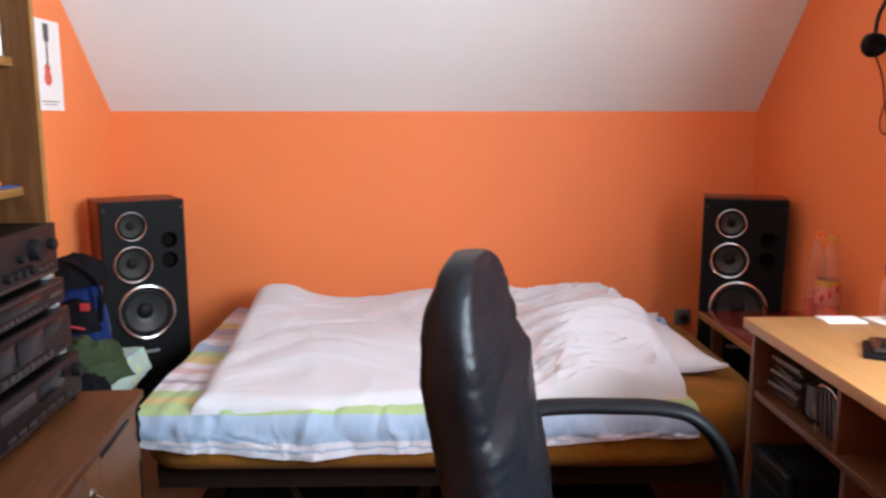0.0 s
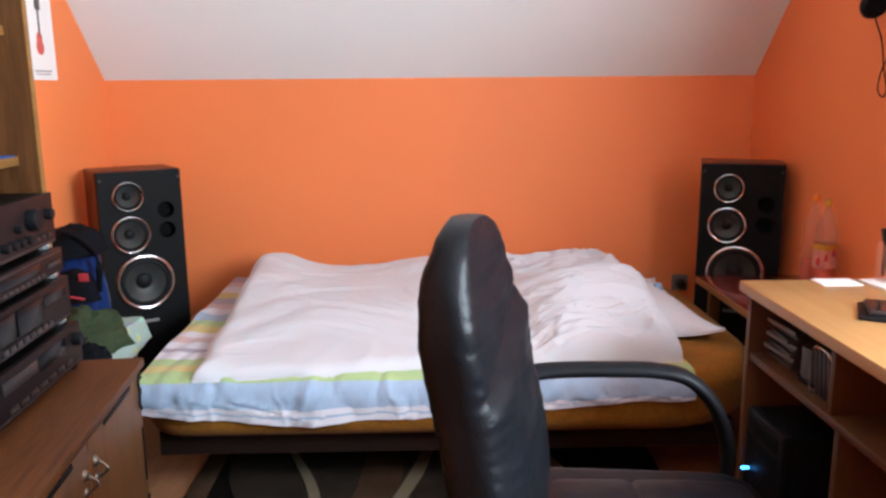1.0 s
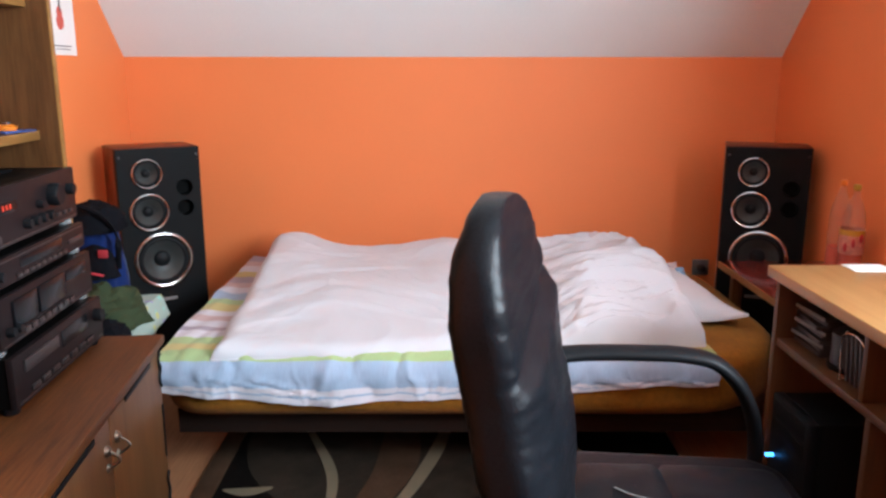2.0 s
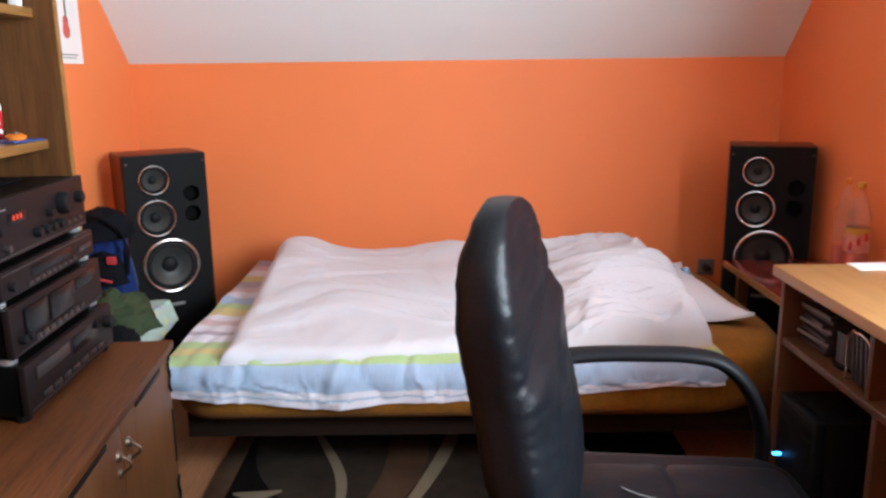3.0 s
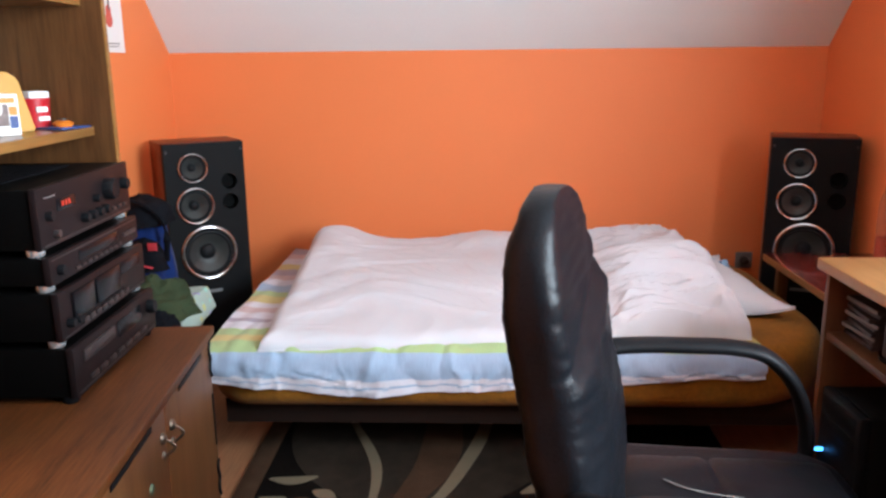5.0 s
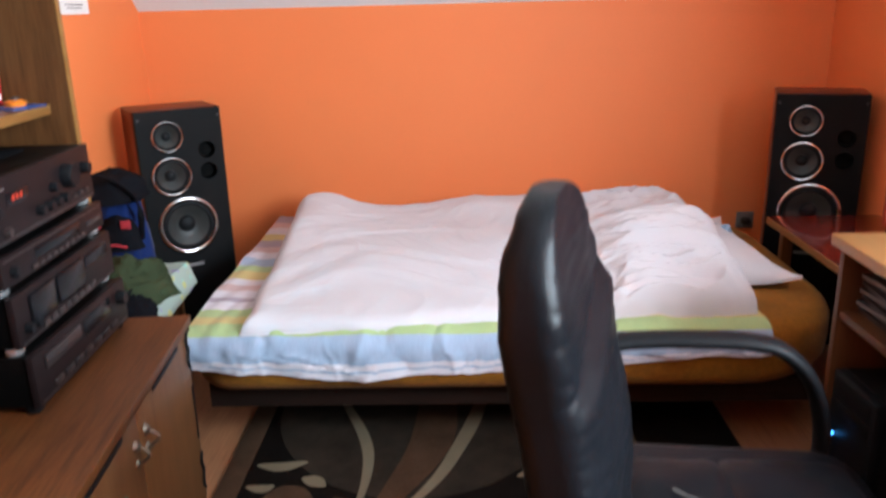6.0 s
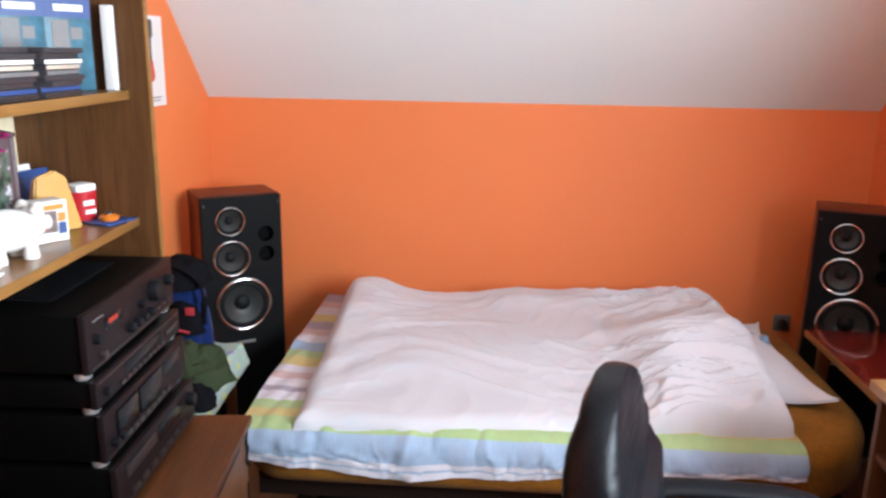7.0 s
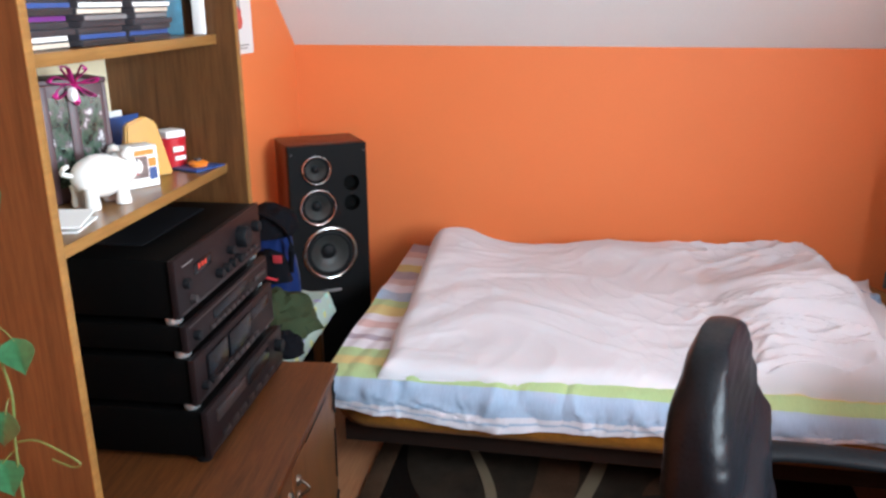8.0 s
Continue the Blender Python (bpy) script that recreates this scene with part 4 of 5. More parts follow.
part("flap", moved(heap(-0.270, 3.70, 0.69, 0.100, 0.105, 0.085, 2.2, 0.2), Matrix()), CLOTH_BLACK, bag, "black top flap", smooth=80)
part("pocket", heap(-0.235, 3.61, 0.555, 0.07, 0.045, 0.10, 5.2, 0.12), CLOTH_BLACK, bag, "black front pocket", smooth=80)
part("tag", box(-0.290, -0.265, 3.562, 3.569, 0.63, 0.655, 0.002), CLOTH_RED, bag, "small red tag")
part("tag", box(-0.210, -0.180, 3.572, 3.579, 0.625, 0.65, 0.002), CLOTH_RED, bag, "small red tag")
part("strap", tube([(-0.355, 3.64, 0.75), (-0.285, 3.60, 0.785), (-0.205, 3.61, 0.755), (-0.170, 3.63, 0.68), (-0.170, 3.62, 0.58)], 0.012, 0.004, 8, 6), CLOTH_BLACK, bag)
part("red_trim", tube([(-0.265, 3.562, 0.565), (-0.235, 3.556, 0.58), (-0.195, 3.567, 0.57)], 0.006, 0.004, 8, 5), CLOTH_RED, bag, "red piping")

# ---- things on the shelves ----
BUILT = set(scene.objects)
S1, S2 = 1.053, 1.351
PURPLE_BOX = surf("mauve_card", (0.065, 0.030, 0.034), 0.5, var=0.12)
MAGENTA = surf("magenta_ribbon", (0.62, 0.03, 0.26), 0.4, var=0.1)
CERAMIC = surf("white_ceramic", (0.78, 0.74, 0.70), 0.18, var=0.04, bump=0.05, coat=0.4)
YELLOW = surf("yellow_plastic", (0.47, 0.225, 0.013), 0.4, var=0.08)
RED_TIN = surf("red_tin", (0.42, 0.012, 0.02), 0.35, var=0.08)
BLUE_CARD = surf("blue_card", (0.025, 0.06, 0.20), 0.45, var=0.15)
TEAL = surf("teal_print", (0.03, 0.11, 0.16), 0.45, var=0.4, big=25)
ORANGE_TOY = surf("orange_plastic", (0.75, 0.20, 0.02), 0.4, var=0.08)
DARK_CARD = surf("dark_card", (0.035, 0.030, 0.034), 0.4, var=0.2)
PHOTO = surf("photo_print", (0.16, 0.11, 0.10), 0.35, var=0.5, big=30)
m, nt, b = nodes_of("window_contents")
nt.links.new(ramp(nt, noise_tex(nt, coords(nt), 38, 5, 0.6), [(0.40, (0.012, 0.016, 0.013)), (0.50, (0.05, 0.09, 0.06)), (0.60, (0.10, 0.08, 0.09)), (0.68, (0.55, 0.55, 0.56))]), b.inputs["Base Color"])
set_in(b, Roughness=0.12)
CONTENTS = m
CREAM_PRINT = surf("cream_print", (0.55, 0.45, 0.36), 0.5, var=0.15)
m, nt, b = nodes_of("clear_plastic")
set_in(b, Base_Color=(0.70, 0.30, 0.20, 1), Roughness=0.12, Alpha=0.13, Specular_IOR_Level=0.7)
CLEAR = m

gift = thing("gift_box", pose(-0.262, 2.728, S1, 0, 0, -37) @ Matrix.Diagonal((1, 0.72, 1, 1)), "mauve gift box with clear windows and a magenta bow", "gift box")
G = dict(inworld=False)
for a, c, d, e in ((-0.095, -0.085, -0.055, 0.055), (0.085, 0.095, -0.055, 0.055), (-0.085, 0.085, 0.047, 0.055)):
    part("side", box(d, e, a, c, 0, 0.222, 0.001), PURPLE_BOX, gift, **G)
part("lid", box(-0.057, 0.058, -0.097, 0.097, 0.2225, 0.232, 0.002), PURPLE_BOX, gift, **G)
part("floor_panel", box(-0.055, 0.047, -0.085, 0.085, 0, 0.006), PURPLE_BOX, gift, **G)
part("mullion", box(0.0555, 0.059, -0.095, -0.06, 0.0, 0.222, 0.001), PURPLE_BOX, gift, **G)
part("mullion", box(0.0555, 0.059, -0.012, 0.012, 0.0, 0.222, 0.001), PURPLE_BOX, gift, **G)
part("window_print", box(0.0556, 0.0575, -0.059, -0.013, 0.03, 0.20), CONTENTS, gift, "mottled clear window", **G)
part("window_print", box(0.0556, 0.0575, 0.013, 0.075, 0.03, 0.20), CONTENTS, gift, "mottled clear window", **G)
for k in range(7):
    a = radians(k * 51)
    part("bow_loop", tube([(0.055, 0.01, 0.225), (0.062 + 0.012 * math.cos(a), 0.01 + 0.045 * math.cos(a), 0.225 + 0.028 * math.sin(a)), (0.064, 0.01 + 0.06 * math.cos(a + 0.3), 0.222 + 0.036 * math.sin(a + 0.3)), (0.06, 0.012, 0.222)], 0.007, 0.0016, 6, 5), MAGENTA, gift, "magenta ribbon loop", **G)
part("bow_knot", lathe([(0, 0), (0.012, 0.002), (0.014, 0.010), (0.008, 0.018), (0, 0.02)], 14, pose(0.058, 0.0, 0.205, 0, 90, 0)), PAPER, gift, "white ribbon knot", **G)


def blob(c, r, seg=20, ring=12):
    prof = [(math.sin(math.pi * k / ring), -math.cos(math.pi * k / ring)) for k in range(ring + 1)]
    prof[0], prof[-1] = (0, -1), (0, 1)
    return moved(lathe(prof, seg), Matrix.LocRotScale(c, None, r))


pig = thing("piggy_bank", pose(-0.165, 2.668, S1, 0, 0, 62) @ Matrix.Diagonal((0.84, 0.84, 0.9, 1)), "glossy white ceramic piggy bank with a red mouth", "piggy bank")
part("body", blob((0, 0, 0.062), (0.066, 0.046, 0.046), 28, 18), CERAMIC, pig, **G)
part("head", blob((0.058, 0, 0.070), (0.036, 0.035, 0.036), 22, 14), CERAMIC, pig, **G)
part("snout", lathe([(0, -0.005), (0.018, -0.005), (0.017, 0.012), (0.013, 0.016), (0, 0.014)], 18, pose(0.088, 0, 0.066, 0, 90, 0)), CERAMIC, pig, **G)
part("mouth", blob((0.091, 0, 0.051), (0.006, 0.011, 0.005), 14, 8), RED_TIN, pig, "red mouth", **G)
for sy in (1, -1):
    part("ear", moved(lathe([(0, 0), (0.016, 0.006), (0.012, 0.022), (0, 0.032)], 12), pose(0.055, 0.022 * sy, 0.092, -25 * sy, 18, 0)), CERAMIC, pig, **G)
    part("eye", blob((0.086, 0.015 * sy, 0.082), (0.004, 0.004, 0.005), 10, 6), DARK_CARD, pig, **G)
    for x in (-0.04, 0.036):
        part("leg", lathe([(0, 0), (0.017, 0), (0.018, 0.006), (0.015, 0.025), (0.018, 0.045), (0, 0.05)], 14, pose(x, 0.026 * sy, 0)), CERAMIC, pig, **G)
part("tail", tube([(-0.062, 0, 0.07), (-0.082, 0.008, 0.078), (-0.084, -0.006, 0.09), (-0.072, 0.0, 0.092)], 0.005, None, 8, 5), CERAMIC, pig, **G)

pb = thing("photo_box", pose(-0.175, 2.825, S1, 0, 0, -35), "small white box with a colourful picture", "box")
part("carton", box(-0.025, 0.025, -0.035, 0.035, 0, 0.085, 0.001), PAPER, pb, **G)
for nm, y0, y1, z0, z1, mt in (("picture", -0.027, 0.012, 0.02, 0.065, PHOTO), ("picture", 0.014, 0.031, 0.015, 0.04, BLUE_CARD), ("picture", 0.014, 0.031, 0.042, 0.06, ORANGE_TOY), ("picture", -0.027, 0.028, 0.067, 0.078, ORANGE_TOY)):
    part(nm, box(0.025, 0.0258, y0, y1, z0, z1), mt, pb, **G)
yb = thing("yellow_bag", pose(-0.205, 2.915, S1, 0, 0, -35), "upright yellow folded envelope leaning on the papers", "envelope")
bm = bmesh.new()
pr = [(-0.055, 0), (0.055, 0), (0.035, 0.115), (0.01, 0.132), (-0.035, 0.118)]
lo = [bm.verts.new((-0.022 + 0.012 * (z / 0.13), y, z)) for y, z in pr]
hi = [bm.verts.new((0.022 - 0.018 * (z / 0.13), y, z)) for y, z in pr]
bm.faces.new(lo), bm.faces.new(hi[::-1])
for k in range(5):
    bm.faces.new((lo[k], lo[(k + 1) % 5], hi[(k + 1) % 5], hi[k]))
bmesh.ops.bevel(bm, geom=bm.edges[:], offset=0.004, segments=2, affect="EDGES")
part("envelope_body", bm, YELLOW, yb, **G)
cup = thing("red_tin", pose(-0.200, 3.028, S1, 0, 0, -30), "small red tin cup with a white lid", "tin")
part("cup_body", lathe([(0, 0), (0.034, 0), (0.035, 0.004), (0.038, 0.068), (0.036, 0.070), (0.033, 0.066), (0, 0.066)], 28), RED_TIN, cup, **G)
part("print_bar", box(0.0345, 0.0385, -0.016, 0.012, 0.038, 0.05, 0.001), PAPER, cup, "white lettering bar", **G)
part("print_bar", box(0.034, 0.038, -0.012, 0.016, 0.018, 0.028, 0.001), PAPER, cup, "white lettering bar", **G)
part("lid", box(-0.028, 0.025, -0.022, 0.03, 0.0662, 0.085, 0.005), PAPER, cup, "white plastic lid", **G)
toy = thing("blue_card", pose(-0.128, 3.015, S1, 0, 0, -20), "flat blue card with an orange badge", "card")
part("card_sheet", box(-0.04, 0.04, -0.045, 0.045, 0, 0.004, 0.001), BLUE_CARD, toy, **G)
part("badge", lathe([(0, 0.0045), (0.02, 0.0042), (0.024, 0.012), (0.012, 0.018), (0, 0.018)], 18), ORANGE_TOY, toy, **G)
part("badge_knob", lathe([(0, 0.018), (0.010, 0.018), (0.009, 0.022), (0, 0.023)], 12), DARK_CARD, toy, **G)
for k, (x, y, h, tz, mt, lb) in enumerate(((-0.318, 2.955, 0.13, -14, PAPER, "white paper sheet leaning on the shelf back"), (-0.295, 2.985, 0.118, -14, BLUE_CARD, "blue and white leaflet leaning on the shelf back"))):
    single("leaflet", moved(box(-0.003, 0.003, -0.075, 0.075, 0, h, 0.0008), pose(x, y, S1, 0, -6, tz)), mt, lb, "leaflet")
jar = thing("glass_ornament", pose(-0.318, 2.87, S1), "clear glass ornament with pale green balls", "ornament")
part("bowl", lathe([(0, 0), (0.03, 0), (0.035, 0.01), (0.038, 0.12), (0.034, 0.12), (0.031, 0.012), (0, 0.008)], 24), CLEAR, jar, **G)
for k in range(4):
    part("ball", blob((0.015 * math.cos(k * 2.1), 0.015 * math.sin(k * 2.1), 0.14 + 0.012 * k), (0.02, 0.02, 0.02), 16, 10), surf("pale_green_glass", (0.35, 0.55, 0.48), 0.15, var=0.2) if k % 2 else CERAMIC, jar, **G)
card = thing("notepad", pose(-0.155, 2.515, S1, 0, 0, 12), "white folded card lying on the shelf", "notepad")
part("card_leaf", box(-0.04, 0.045, -0.05, 0.05, 0.0, 0.003), PAPER, card, **G)
part("card_leaf", moved(box(-0.04, 0.045, -0.05, 0.05, 0.0, 0.003), pose(0, 0, 0.012, 3, 2, 4)), PAPER, card, **G)
single("wallet", box(-0.145, -0.105, 2.39, 2.435, S1, S1 + 0.016, 0.005), LEATHER, "small black wallet at the shelf end", "wallet")


# discs and boxed set on the upper shelf
VIOLET = surf("violet_print", (0.14, 0.025, 0.17), 0.4, var=0.15)
CD_COLOURS = [DARK_CARD, PAPER, VIOLET, DARK_CARD, CREAM_PRINT, DARK_CARD, BLUE_CARD, GREY_PRINT, DARK_CARD, GREY_TRIM]


def disc_case(x0, y0, z, w, turn, mt, h=0.0102):
    c = thing("cd_case", pose(x0, y0, z, 0, 0, turn), "clear plastic disc case with a printed sleeve", "cd case", "stacked discs")
    part("case_shell", box(-0.062, 0.062, -w / 2, w / 2, 0, h, 0.0008), DARK_CARD, c, **G)
    part("spine", box(0.062, 0.0632, -w / 2 + 0.002, w / 2 - 0.002, 0.0015, h - 0.0015), mt, c, "printed paper spine", **G)
    return c


rng = random.Random(4)
for xc, yc, n in ((-0.175, 2.49, 14), (-0.165, 2.645, 9), (-0.155, 2.80, 9)):
    for k in range(n):
        disc_case(xc + rng.uniform(-0.008, 0.008), yc + rng.uniform(-0.005, 0.005), S2 + 0.0104 * k, 0.138, rng.uniform(-4, 4), CD_COLOURS[(k * 7 + n) % 10])
for xc, yc in ((-0.252, 2.921), (-0.192, 3.006)):
    bx = thing("boxed_set", pose(xc, yc, S2, 0, 0, -35), "blue cardboard video cassette box with a printed cover", "cardboard box", "boxed sets")
    part("carton", box(-0.03, 0.03, -0.052, 0.052, 0, 0.195, 0.001), TEAL, bx, **G)
    part("top_band", box(0.03, 0.0308, -0.052, 0.052, 0.155, 0.195), BLUE_CARD, bx, "dark blue band", **G)
    part("emblem", box(0.0309, 0.0314, -0.03, 0.035, 0.168, 0.182), PAPER, bx, "pale emblem bar", **G)
    part("print", box(0.0301, 0.0309, -0.038, 0.0, 0.09, 0.15), GREY_PRINT, bx, "grey printed shape", **G)
    part("print", box(0.0301, 0.0309, 0.004, 0.03, 0.11, 0.135), GREY_PRINT, bx, "grey printed shape", **G)
single("book", moved(box(-0.012, 0.012, -0.008, 0.008, 0, 0.185, 0.001), pose(-0.112, 3.058, S2, 0, 0, 0)), PAPER, "slim white book standing by the shelf side", "book")

turned(BUILT, 0.0, 2.82, 2.6)

# ---- things on desk and table ----
SCREEN = surf("phone_screen", (0.012, 0.010, 0.010), 0.1, var=0.2, bump=0, rvar=0.03)
ph = thing("phone", pose(1.795, 2.72, DT, 0, 0, -28) @ Matrix.Diagonal((0.85, 0.85, 0.85, 1)), "black mobile phone lying on its case", "phone")
part("case_back", box(-0.045, 0.045, -0.075, 0.075, 0.0, 0.010, 0.004), PLASTIC, ph, "black leather case", **G)
part("phone_body", moved(box(-0.032, 0.032, -0.06, 0.06, 0, 0.012, 0.004), pose(0.004, 0.006, 0.0102, 0, 0, 5)), GREY_TRIM, ph, **G)
part("screen", moved(box(-0.029, 0.029, -0.054, 0.054, 0, 0.0008), pose(0.004, 0.006, 0.0223, 0, 0, 5)), SCREEN, ph, "dark glossy screen", **G)
single("paper_sheet", box(1.80, 1.895, 2.955, 3.022, DT, DT + 0.003, 0.001), PAPER, "stack of white paper on the desk edge", "paper")
single("paper_sheet", moved(box(-0.075, 0.075, -0.045, 0.045, 0, 0.006, 0.001), pose(1.985, 2.965, DT, 0, 0, 8)), PAPER, "stack of white paper under the pen glass", "paper")
gl = thing("pen_glass", pose(1.962, 2.975, DT + 0.0062), "clear glass holding dark pens on the desk", "glass")
part("glass_body", lathe([(0, 0), (0.026, 0), (0.028, 0.003), (0.032, 0.09), (0.0295, 0.09), (0.0255, 0.006), (0, 0.006)], 24), CLEAR, gl, **G)
for k, (x, y, a, b2, mt) in enumerate(((-0.008, 0.01, 5, -3, PLASTIC), (0.010, -0.006, -9, 6, PLASTIC), (0.0, 0.0, -5, -8, GREY_TRIM))):
    pen = part("pen", lathe([(0, 0), (0.002, 0.002), (0.004, 0.012), (0.004, 0.085), (0.0055, 0.085), (0.0055, 0.118), (0, 0.12)], 10, pose(x, y, 0.008, a, b2, 0)), mt, gl, **G)
rb = thing("small_carton", pose(2.095, 2.95, DT), "small red carton with a white top on the desk", "carton")
part("carton_body", box(-0.03, 0.03, -0.035, 0.035, 0, 0.045, 0.002), RED_TIN, rb, **G)
part("carton_top", box(-0.031, 0.031, -0.036, 0.036, 0.0452, 0.062, 0.002), PAPER, rb, **G)
dv = thing("desk_speaker", pose(2.03, 2.855, DT), "small black rounded desk speaker", "speaker")
part("shell", loft([[(0.055 * f * math.cos(a) * 1.1, 0.06 * f * math.sin(a), z) for a in [2 * math.pi * k / 28 for k in range(28)]] for f, z in ((1, 0), (1.02, 0.01), (0.95, 0.05), (0.8, 0.085), (0.5, 0.105), (0.1, 0.11))]), PLASTIC, dv, **G)


def bottle(m, label, cap, liquid, printed=True):
    bt = thing("plastic_bottle", m, label, "bottle", "bottles on the table")
    outer = [(0, 0.004), (0.03, 0.0), (0.047, 0.012), (0.049, 0.06), (0.047, 0.10), (0.049, 0.14), (0.048, 0.20), (0.044, 0.235), (0.030, 0.272), (0.016, 0.30), (0.0135, 0.312), (0.0135, 0.322)]
    bm = lathe(outer + [(0.012, 0.322), (0.012, 0.31), (0.0145, 0.298), (0.0285, 0.27), (0.0425, 0.234), (0.0465, 0.20), (0.0475, 0.14), (0.0455, 0.10), (0.0475, 0.06), (0.045, 0.013), (0.028, 0.003), (0, 0.006)], 28)
    part("bottle_body", bm, CLEAR, bt, "clear ribbed plastic", **G)
    if printed:
        part("label_band", lathe([(0.0495, 0.105), (0.0498, 0.107), (0.0498, 0.185), (0.0495, 0.187)], 28), surf("pink_label", (0.55, 0.20, 0.15), 0.45, var=0.35, big=40), bt, "cream paper label", **G)
    if printed:
        part("label_top", lathe([(0.0500, 0.168), (0.0502, 0.169), (0.0502, 0.186), (0.0500, 0.187)], 28), YELLOW, bt, "yellow label band", **G)
    for k in range(3 if printed else 0):
        a = radians(215 + 36 * k)
        part("label_spot", blob((0.0492 * math.cos(a), 0.0492 * math.sin(a), 0.128 + 0.016 * (k % 3)), (0.008, 0.010, 0.016), 10, 6), RED_TIN, bt, "red printed spot", **G)
    part("drink", lathe([(0, 0.007), (0.026, 0.005), (0.0435, 0.014), (0.046, 0.06), (0.044, 0.10), (0.044, 0.104), (0, 0.104)], 24), liquid, bt, "pink remains of drink", **G)
    part("cap", lathe([(0, 0.335), (0.014, 0.335), (0.0155, 0.332), (0.0155, 0.318), (0.0138, 0.316)], 20), cap, bt, "plastic screw cap", **G)
    return bt


DRINK = surf("pink_drink", (0.62, 0.08, 0.05), 0.15, var=0.05, bump=0)
bottle(pose(2.178, 3.69, RT) @ Matrix.Diagonal((0.76, 0.76, 0.97, 1)), "clear plastic drink bottle with a yellow cap", YELLOW, DRINK)
bottle(pose(2.190, 3.80, RT) @ Matrix.Diagonal((0.72, 0.72, 0.97, 1)), "clear plastic drink bottle with an orange cap", ORANGE_TOY, DRINK, False)

# ---- under the desk ----
pc = thing("computer_tower", pose(1.87, 2.895, 0), "black computer tower with a blue light under the desk", "computer")
part("tower_case", box(1.682, 2.12, 2.80, 2.985, 0.0, 0.43, 0.004), BLACK_VINYL, pc)
fp = part("tower_front", box(1.654, 1.681, 2.798, 2.987, 0.004, 0.432, 0.006), PLASTIC, pc, "glossy black front")
part("power_light", box(1.634, 1.6538, 2.950, 2.958, 0.279, 0.285, 0.0008), BLUE_GLOW, fp, "glowing blue power light")
for z in (0.385, 0.34):
    part("drive_bay", box(1.652, 1.654, 2.815, 2.97, z, z + 0.034, 0.0008), BLACK_VINYL, fp)
for k in range(8):
    part("vent_slat", box(1.652, 1.654, 2.825, 2.96, 0.05 + 0.018 * k, 0.058 + 0.018 * k), BLACK_VINYL, fp)
kb = thing("keyboard", pose(1.79, 2.2, 0.563), "flat black keyboard on the desk shelf", "keyboard")
part("keyboard_body", box(1.668, 1.83, 1.98, 2.44, 0.5632, 0.583, 0.004), PLASTIC, kb)
for r in range(5):
    for k in range(18):
        part("key", box(1.69 + 0.026 * r, 1.712 + 0.026 * r, 1.99 + 0.0246 * k, 2.011 + 0.0246 * k, 0.583, 0.589, 0.0015, 1), BLACK_VINYL, kb)
for k in range(9):
    c = disc_case(1.755 + 0.006 * math.sin(k * 2), 2.925 + 0.004 * math.cos(k * 3), 0.5632 + 0.0104 * k, 0.13, 180 + 6 * math.sin(k * 4), (DARK_CARD, GREY_TRIM, GREY_PRINT)[k % 3])
    tagged(c, "disc case stacked in the desk compartment", "", "discs in the desk")
spin = thing("disc_spindle", pose(1.75, 2.80, 0.5632), "stack of loose discs on a dark spindle", "disc spindle")
part("spindle_base", lathe([(0, 0), (0.066, 0), (0.066, 0.008), (0.01, 0.01), (0.008, 0.115), (0, 0.116)], 28), PLASTIC, spin, **G)
part("disc_pile", lathe([(0.0085, 0.0102), (0.06, 0.0102), (0.06, 0.078), (0.0085, 0.078)], 32), DARK_CARD, spin, "dark edge of piled discs", **G)
holder = thing("wire_holder", pose(1.73, 2.69, 0.5632), "small chrome wire rack with dark cases", "rack")
part("wire", tube([(-0.06, -0.04, 0.004), (-0.06, -0.04, 0.10), (-0.06, 0.04, 0.10), (-0.06, 0.04, 0.004)], 0.002, None, 6, 6), CHROME, holder, **G)
part("wire", tube([(-0.06, -0.04, 0.004), (0.06, -0.04, 0.004), (0.06, 0.04, 0.004), (-0.06, 0.04, 0.004)], 0.002, None, 6, 6), CHROME, holder, **G)
for k in range(4):
    part("case", moved(box(-0.055, 0.055, -0.004, 0.004, 0, 0.105, 0.001), pose(0, -0.028 + 0.017 * k, 0.006, -8, 0, 0)), DARK_CARD, holder, **G)

# ---- wall socket behind the bed ----
sk = thing("wall_socket", pose(1.975, YF, 0.36), "grey plastic wall socket with a black plug", "socket")
part("plate", box(1.94, 2.01, YF - 0.012, YF - 0.001, 0.325, 0.395, 0.004), GREY_PRINT, sk)
part("plug", lathe([(0, 0), (0.018, 0), (0.02, 0.02), (0.012, 0.035), (0, 0.036)], 16, pose(1.975, YF - 0.012, 0.36, 90, 0, 0)), GREY_TRIM, sk)

# ---- headphones and cables on the right wall ----
hk = thing("wall_hook", pose(XR, 3.505, 1.55), "small dark metal hook on the orange wall", "hook")
part("hook_plate", box(XR - 0.004, XR - 0.0005, 3.495, 3.515, 1.525, 1.575, 0.001), PLASTIC, hk)
part("hook_arm", tube([(XR - 0.003, 3.505, 1.55), (XR - 0.04, 3.505, 1.548), (XR - 0.06, 3.505, 1.555), (XR - 0.062, 3.505, 1.575)], 0.004, None, 8, 5), PLASTIC, hk)
hp = thing("headphones", pose(XR - 0.05, 3.505, 1.45), "black headphones hanging from a wall hook", "headphones")
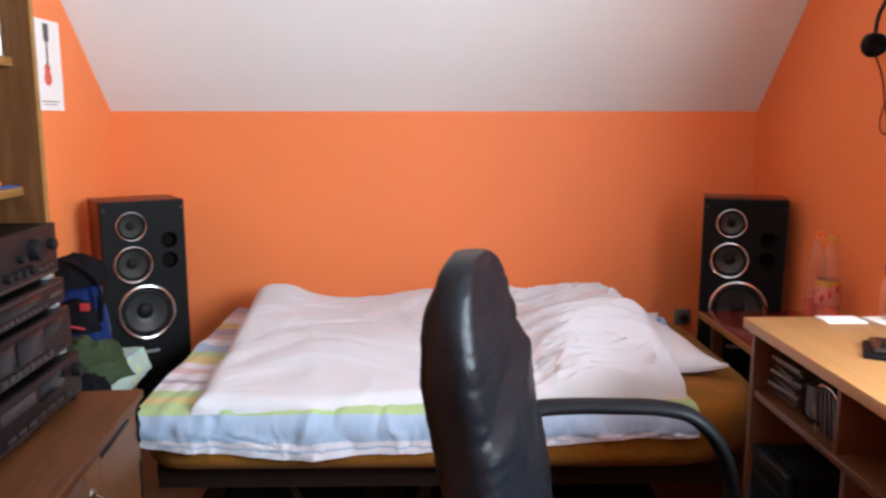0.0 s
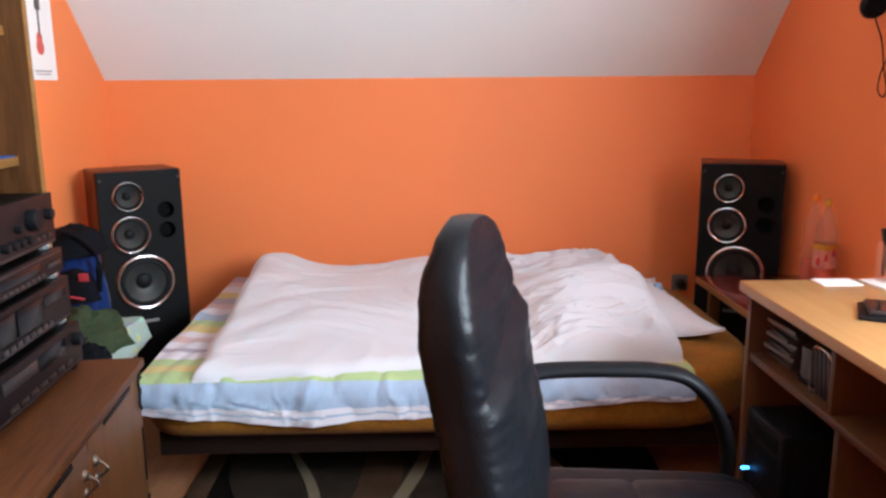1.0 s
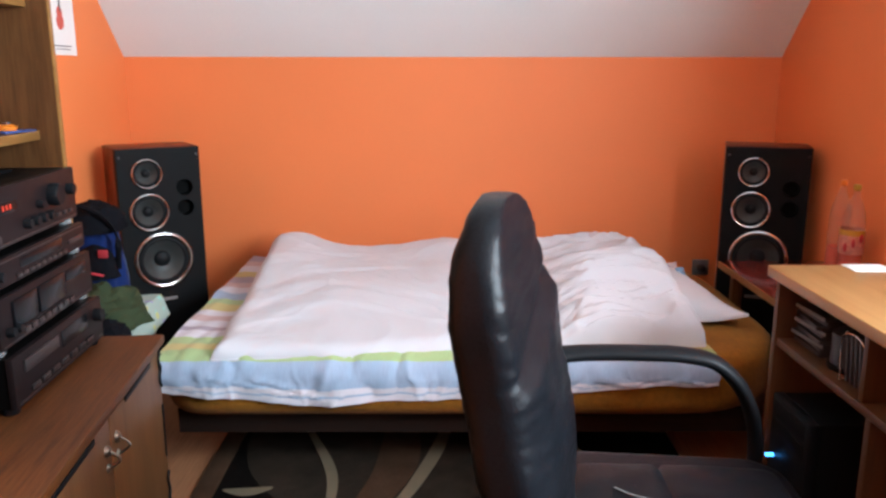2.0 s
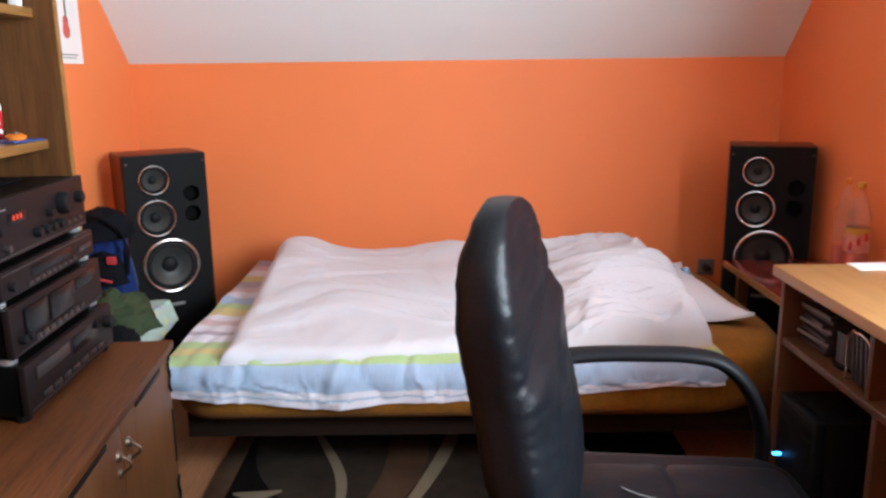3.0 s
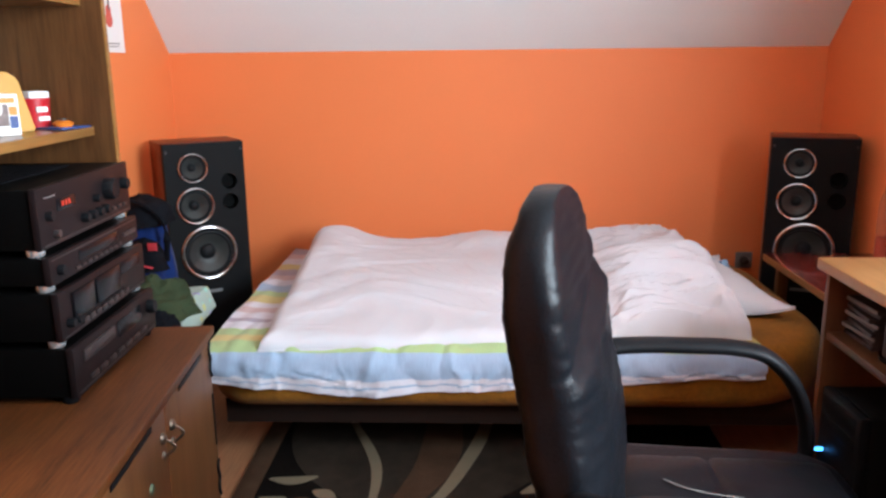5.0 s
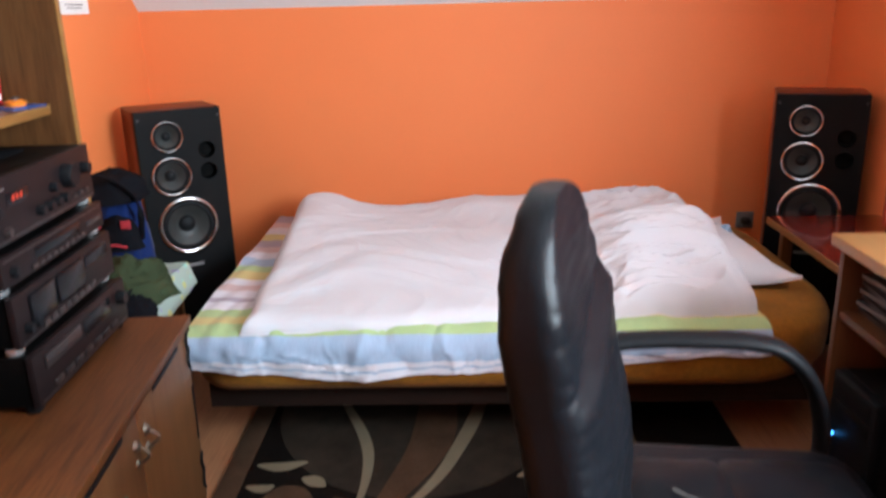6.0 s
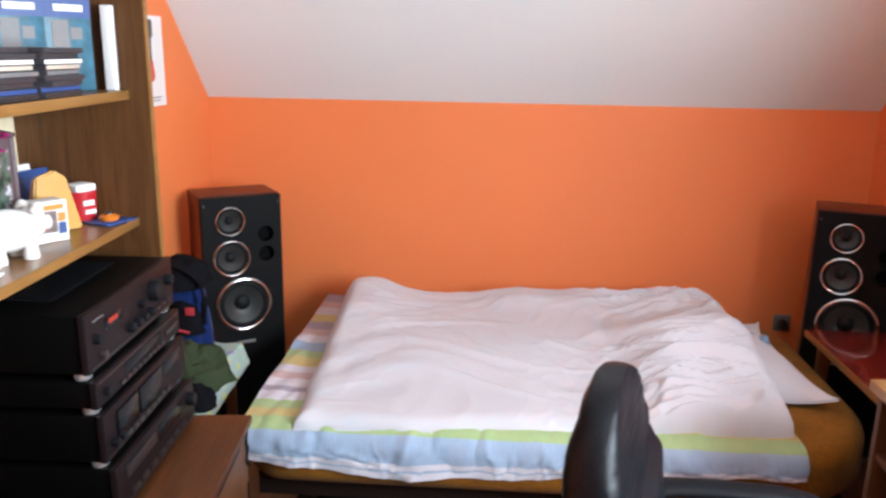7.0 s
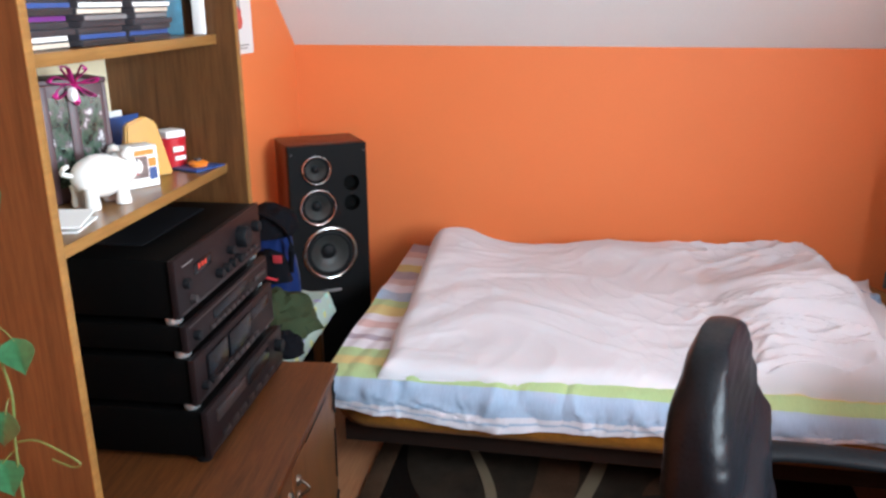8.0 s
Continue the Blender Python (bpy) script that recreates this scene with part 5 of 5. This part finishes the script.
part("headband", tube([(XR - 0.05, 3.580, 1.46), (XR - 0.05, 3.570, 1.51), (XR - 0.05, 3.535, 1.550), (XR - 0.05, 3.505, 1.560), (XR - 0.05, 3.475, 1.550), (XR - 0.05, 3.440, 1.51), (XR - 0.05, 3.430, 1.46)], 0.010, 0.004, 8, 6, (1, 0, 0)), PLASTIC, hp)
for y, s in ((3.570, -1), (3.440, 1)):
    cupp = part("ear_cup", lathe([(0, 0.0), (0.030, 0.0), (0.036, 0.008), (0.036, 0.022), (0.028, 0.03), (0, 0.032)], 24, pose(XR - 0.05, y, 1.43, 90 * s, 0, 0)), PLASTIC, hp)
    part("ear_pad", lathe([(0.014, 0.0), (0.030, 0.002), (0.033, -0.008), (0.026, -0.014), (0.014, -0.010), (0.014, 0.0)], 24, pose(XR - 0.05, y, 1.43, 90 * s, 0, 0)), CLOTH_BLACK, cupp, "soft dark ear pad")
part("cable", tube([(XR - 0.04, 3.585, 1.40), (XR - 0.012, 3.585, 1.33), (XR - 0.01, 3.567, 1.26), (XR - 0.01, 3.540, 1.19), (XR - 0.01, 3.555, 1.165), (XR - 0.01, 3.585, 1.19), (XR - 0.01, 3.570, 1.25), (XR - 0.01, 3.525, 1.29), (XR - 0.01, 3.485, 1.30)], 0.0022, None, 6, 8), PLASTIC, hp, "thin dark cable")
ca = thing("audio_cable", pose(XR - 0.01, 3.455, 1.28), "dark audio cables with plugs hanging on the wall", "cable")
for y, z0, z1 in ((3.460, 1.55, 1.31), (3.430, 1.55, 1.23), (3.395, 1.55, 1.20), (3.440, 1.26, 1.16)):
    part("wire", tube([(XR - 0.008, 3.475, z0), (XR - 0.006, y + 0.01, (z0 + z1) / 2), (XR - 0.007, y, z1)], 0.0018, None, 6, 6), PLASTIC, ca)
    part("plug", lathe([(0, 0), (0.004, 0), (0.008, 0.008), (0.009, 0.04), (0.004, 0.05), (0, 0.05)], 12, pose(XR - 0.011, y, z1 - 0.045)), PLASTIC, ca, "black moulded plug")
part("coil", heap(XR - 0.012, 3.470, 1.27, 0.010, 0.016, 0.05, 4.4, 0.3), PLASTIC, ca)

# ---- hanging vine by the shelf unit ----
BUILT = set(scene.objects)
LEAF = surf("dark_green_leaf", (0.018, 0.10, 0.040), 0.35, var=0.3, big=30, fine=120, bump=0.2, coat=0.2)
STEM = surf("green_brown_stem", (0.10, 0.13, 0.03), 0.6, var=0.2)
vine = thing("hanging_vine", pose(-0.08, 2.25, 2.02), "green trailing vine with heart-shaped leaves on the shelf side", "plant")


def leaf(size):
    """A heart-shaped leaf, folded along its midrib, with a tip."""
    bm = bmesh.new()
    n, mm = 12, 4
    for s in (1, -1):
        rows = []
        for k in range(n + 1):
            t = k / n
            w = 0.52 * math.sin(math.pi * min(1, t * 1.02) ** 0.62) * (1 - 0.25 * t)
            back = -0.10 * math.exp(-(t / 0.12) ** 2)
            rows.append([bm.verts.new((size * (t + back * j / mm), s * size * w * j / mm, size * (0.12 * (j / mm) * w * 2 - 0.25 * t * t))) for j in range(mm + 1)])
        for a, b3 in zip(rows, rows[1:]):
            for j in range(mm):
                bm.faces.new((a[j], b3[j], b3[j + 1], a[j + 1]) if s > 0 else (a[j], a[j + 1], b3[j + 1], b3[j]))
    bmesh.ops.remove_doubles(bm, verts=bm.verts[:], dist=size * 0.002)
    bmesh.ops.solidify(bm, geom=bm.faces[:], thickness=size * 0.012)
    return bm


line = [(-0.09, 2.37, 2.0222), (-0.07, 2.31, 2.03), (-0.05, 2.24, 1.95), (-0.06, 2.215, 1.6), (-0.05, 2.21, 1.25), (-0.055, 2.205, 1.0), (-0.045, 2.205, 0.90), (-0.05, 2.20, 0.82), (-0.055, 2.20, 0.70)]
part("stem", tube(line, 0.0022, None, 6, 8), STEM, vine)
part("tendril", tube([(-0.05, 2.20, 0.825), (-0.015, 2.20, 0.83), (0.025, 2.20, 0.812), (0.046, 2.20, 0.797), (0.03, 2.202, 0.79), (0.0, 2.205, 0.798)], 0.0016, None, 6, 6), STEM, vine)
for x, y, z, lean, yaw, sz in ((-0.02, 2.198, 0.985, 0.25, 0.35, 0.050), (-0.052, 2.195, 0.872, -0.2, 0.15, 0.052), (-0.072, 2.195, 0.792, 0.3, 0.5, 0.054), (-0.085, 2.20, 1.09, -0.3, 0.3, 0.05), (-0.03, 2.2, 1.2, 0.4, 0.2, 0.05),
                             (-0.09, 2.2, 1.4, -0.4, 0.4, 0.05), (-0.03, 2.21, 1.6, 0.3, 0.1, 0.05), (-0.08, 2.2, 1.78, -0.2, 0.3, 0.05)):
    down = Vector((lean, -0.25, -1)).normalized()
    face = Vector((yaw, -1, 0.2))
    face = (face - down * face.dot(down)).normalized()
    wide = face.cross(down)
    turn = Matrix((down, wide, face)).transposed().to_4x4()
    lf = part("leaf", moved(leaf(sz), Matrix.Translation((x, y, z)) @ turn), LEAF, vine)
    part("leaf_stalk", tube([(x, y, z), ((x - 0.05) / 2, y + 0.004, z + 0.012), (-0.052, 2.207, z + 0.02)], 0.0012, None, 5, 4), STEM, lf)
turned(BUILT, 0.0, 2.5, 2.6)
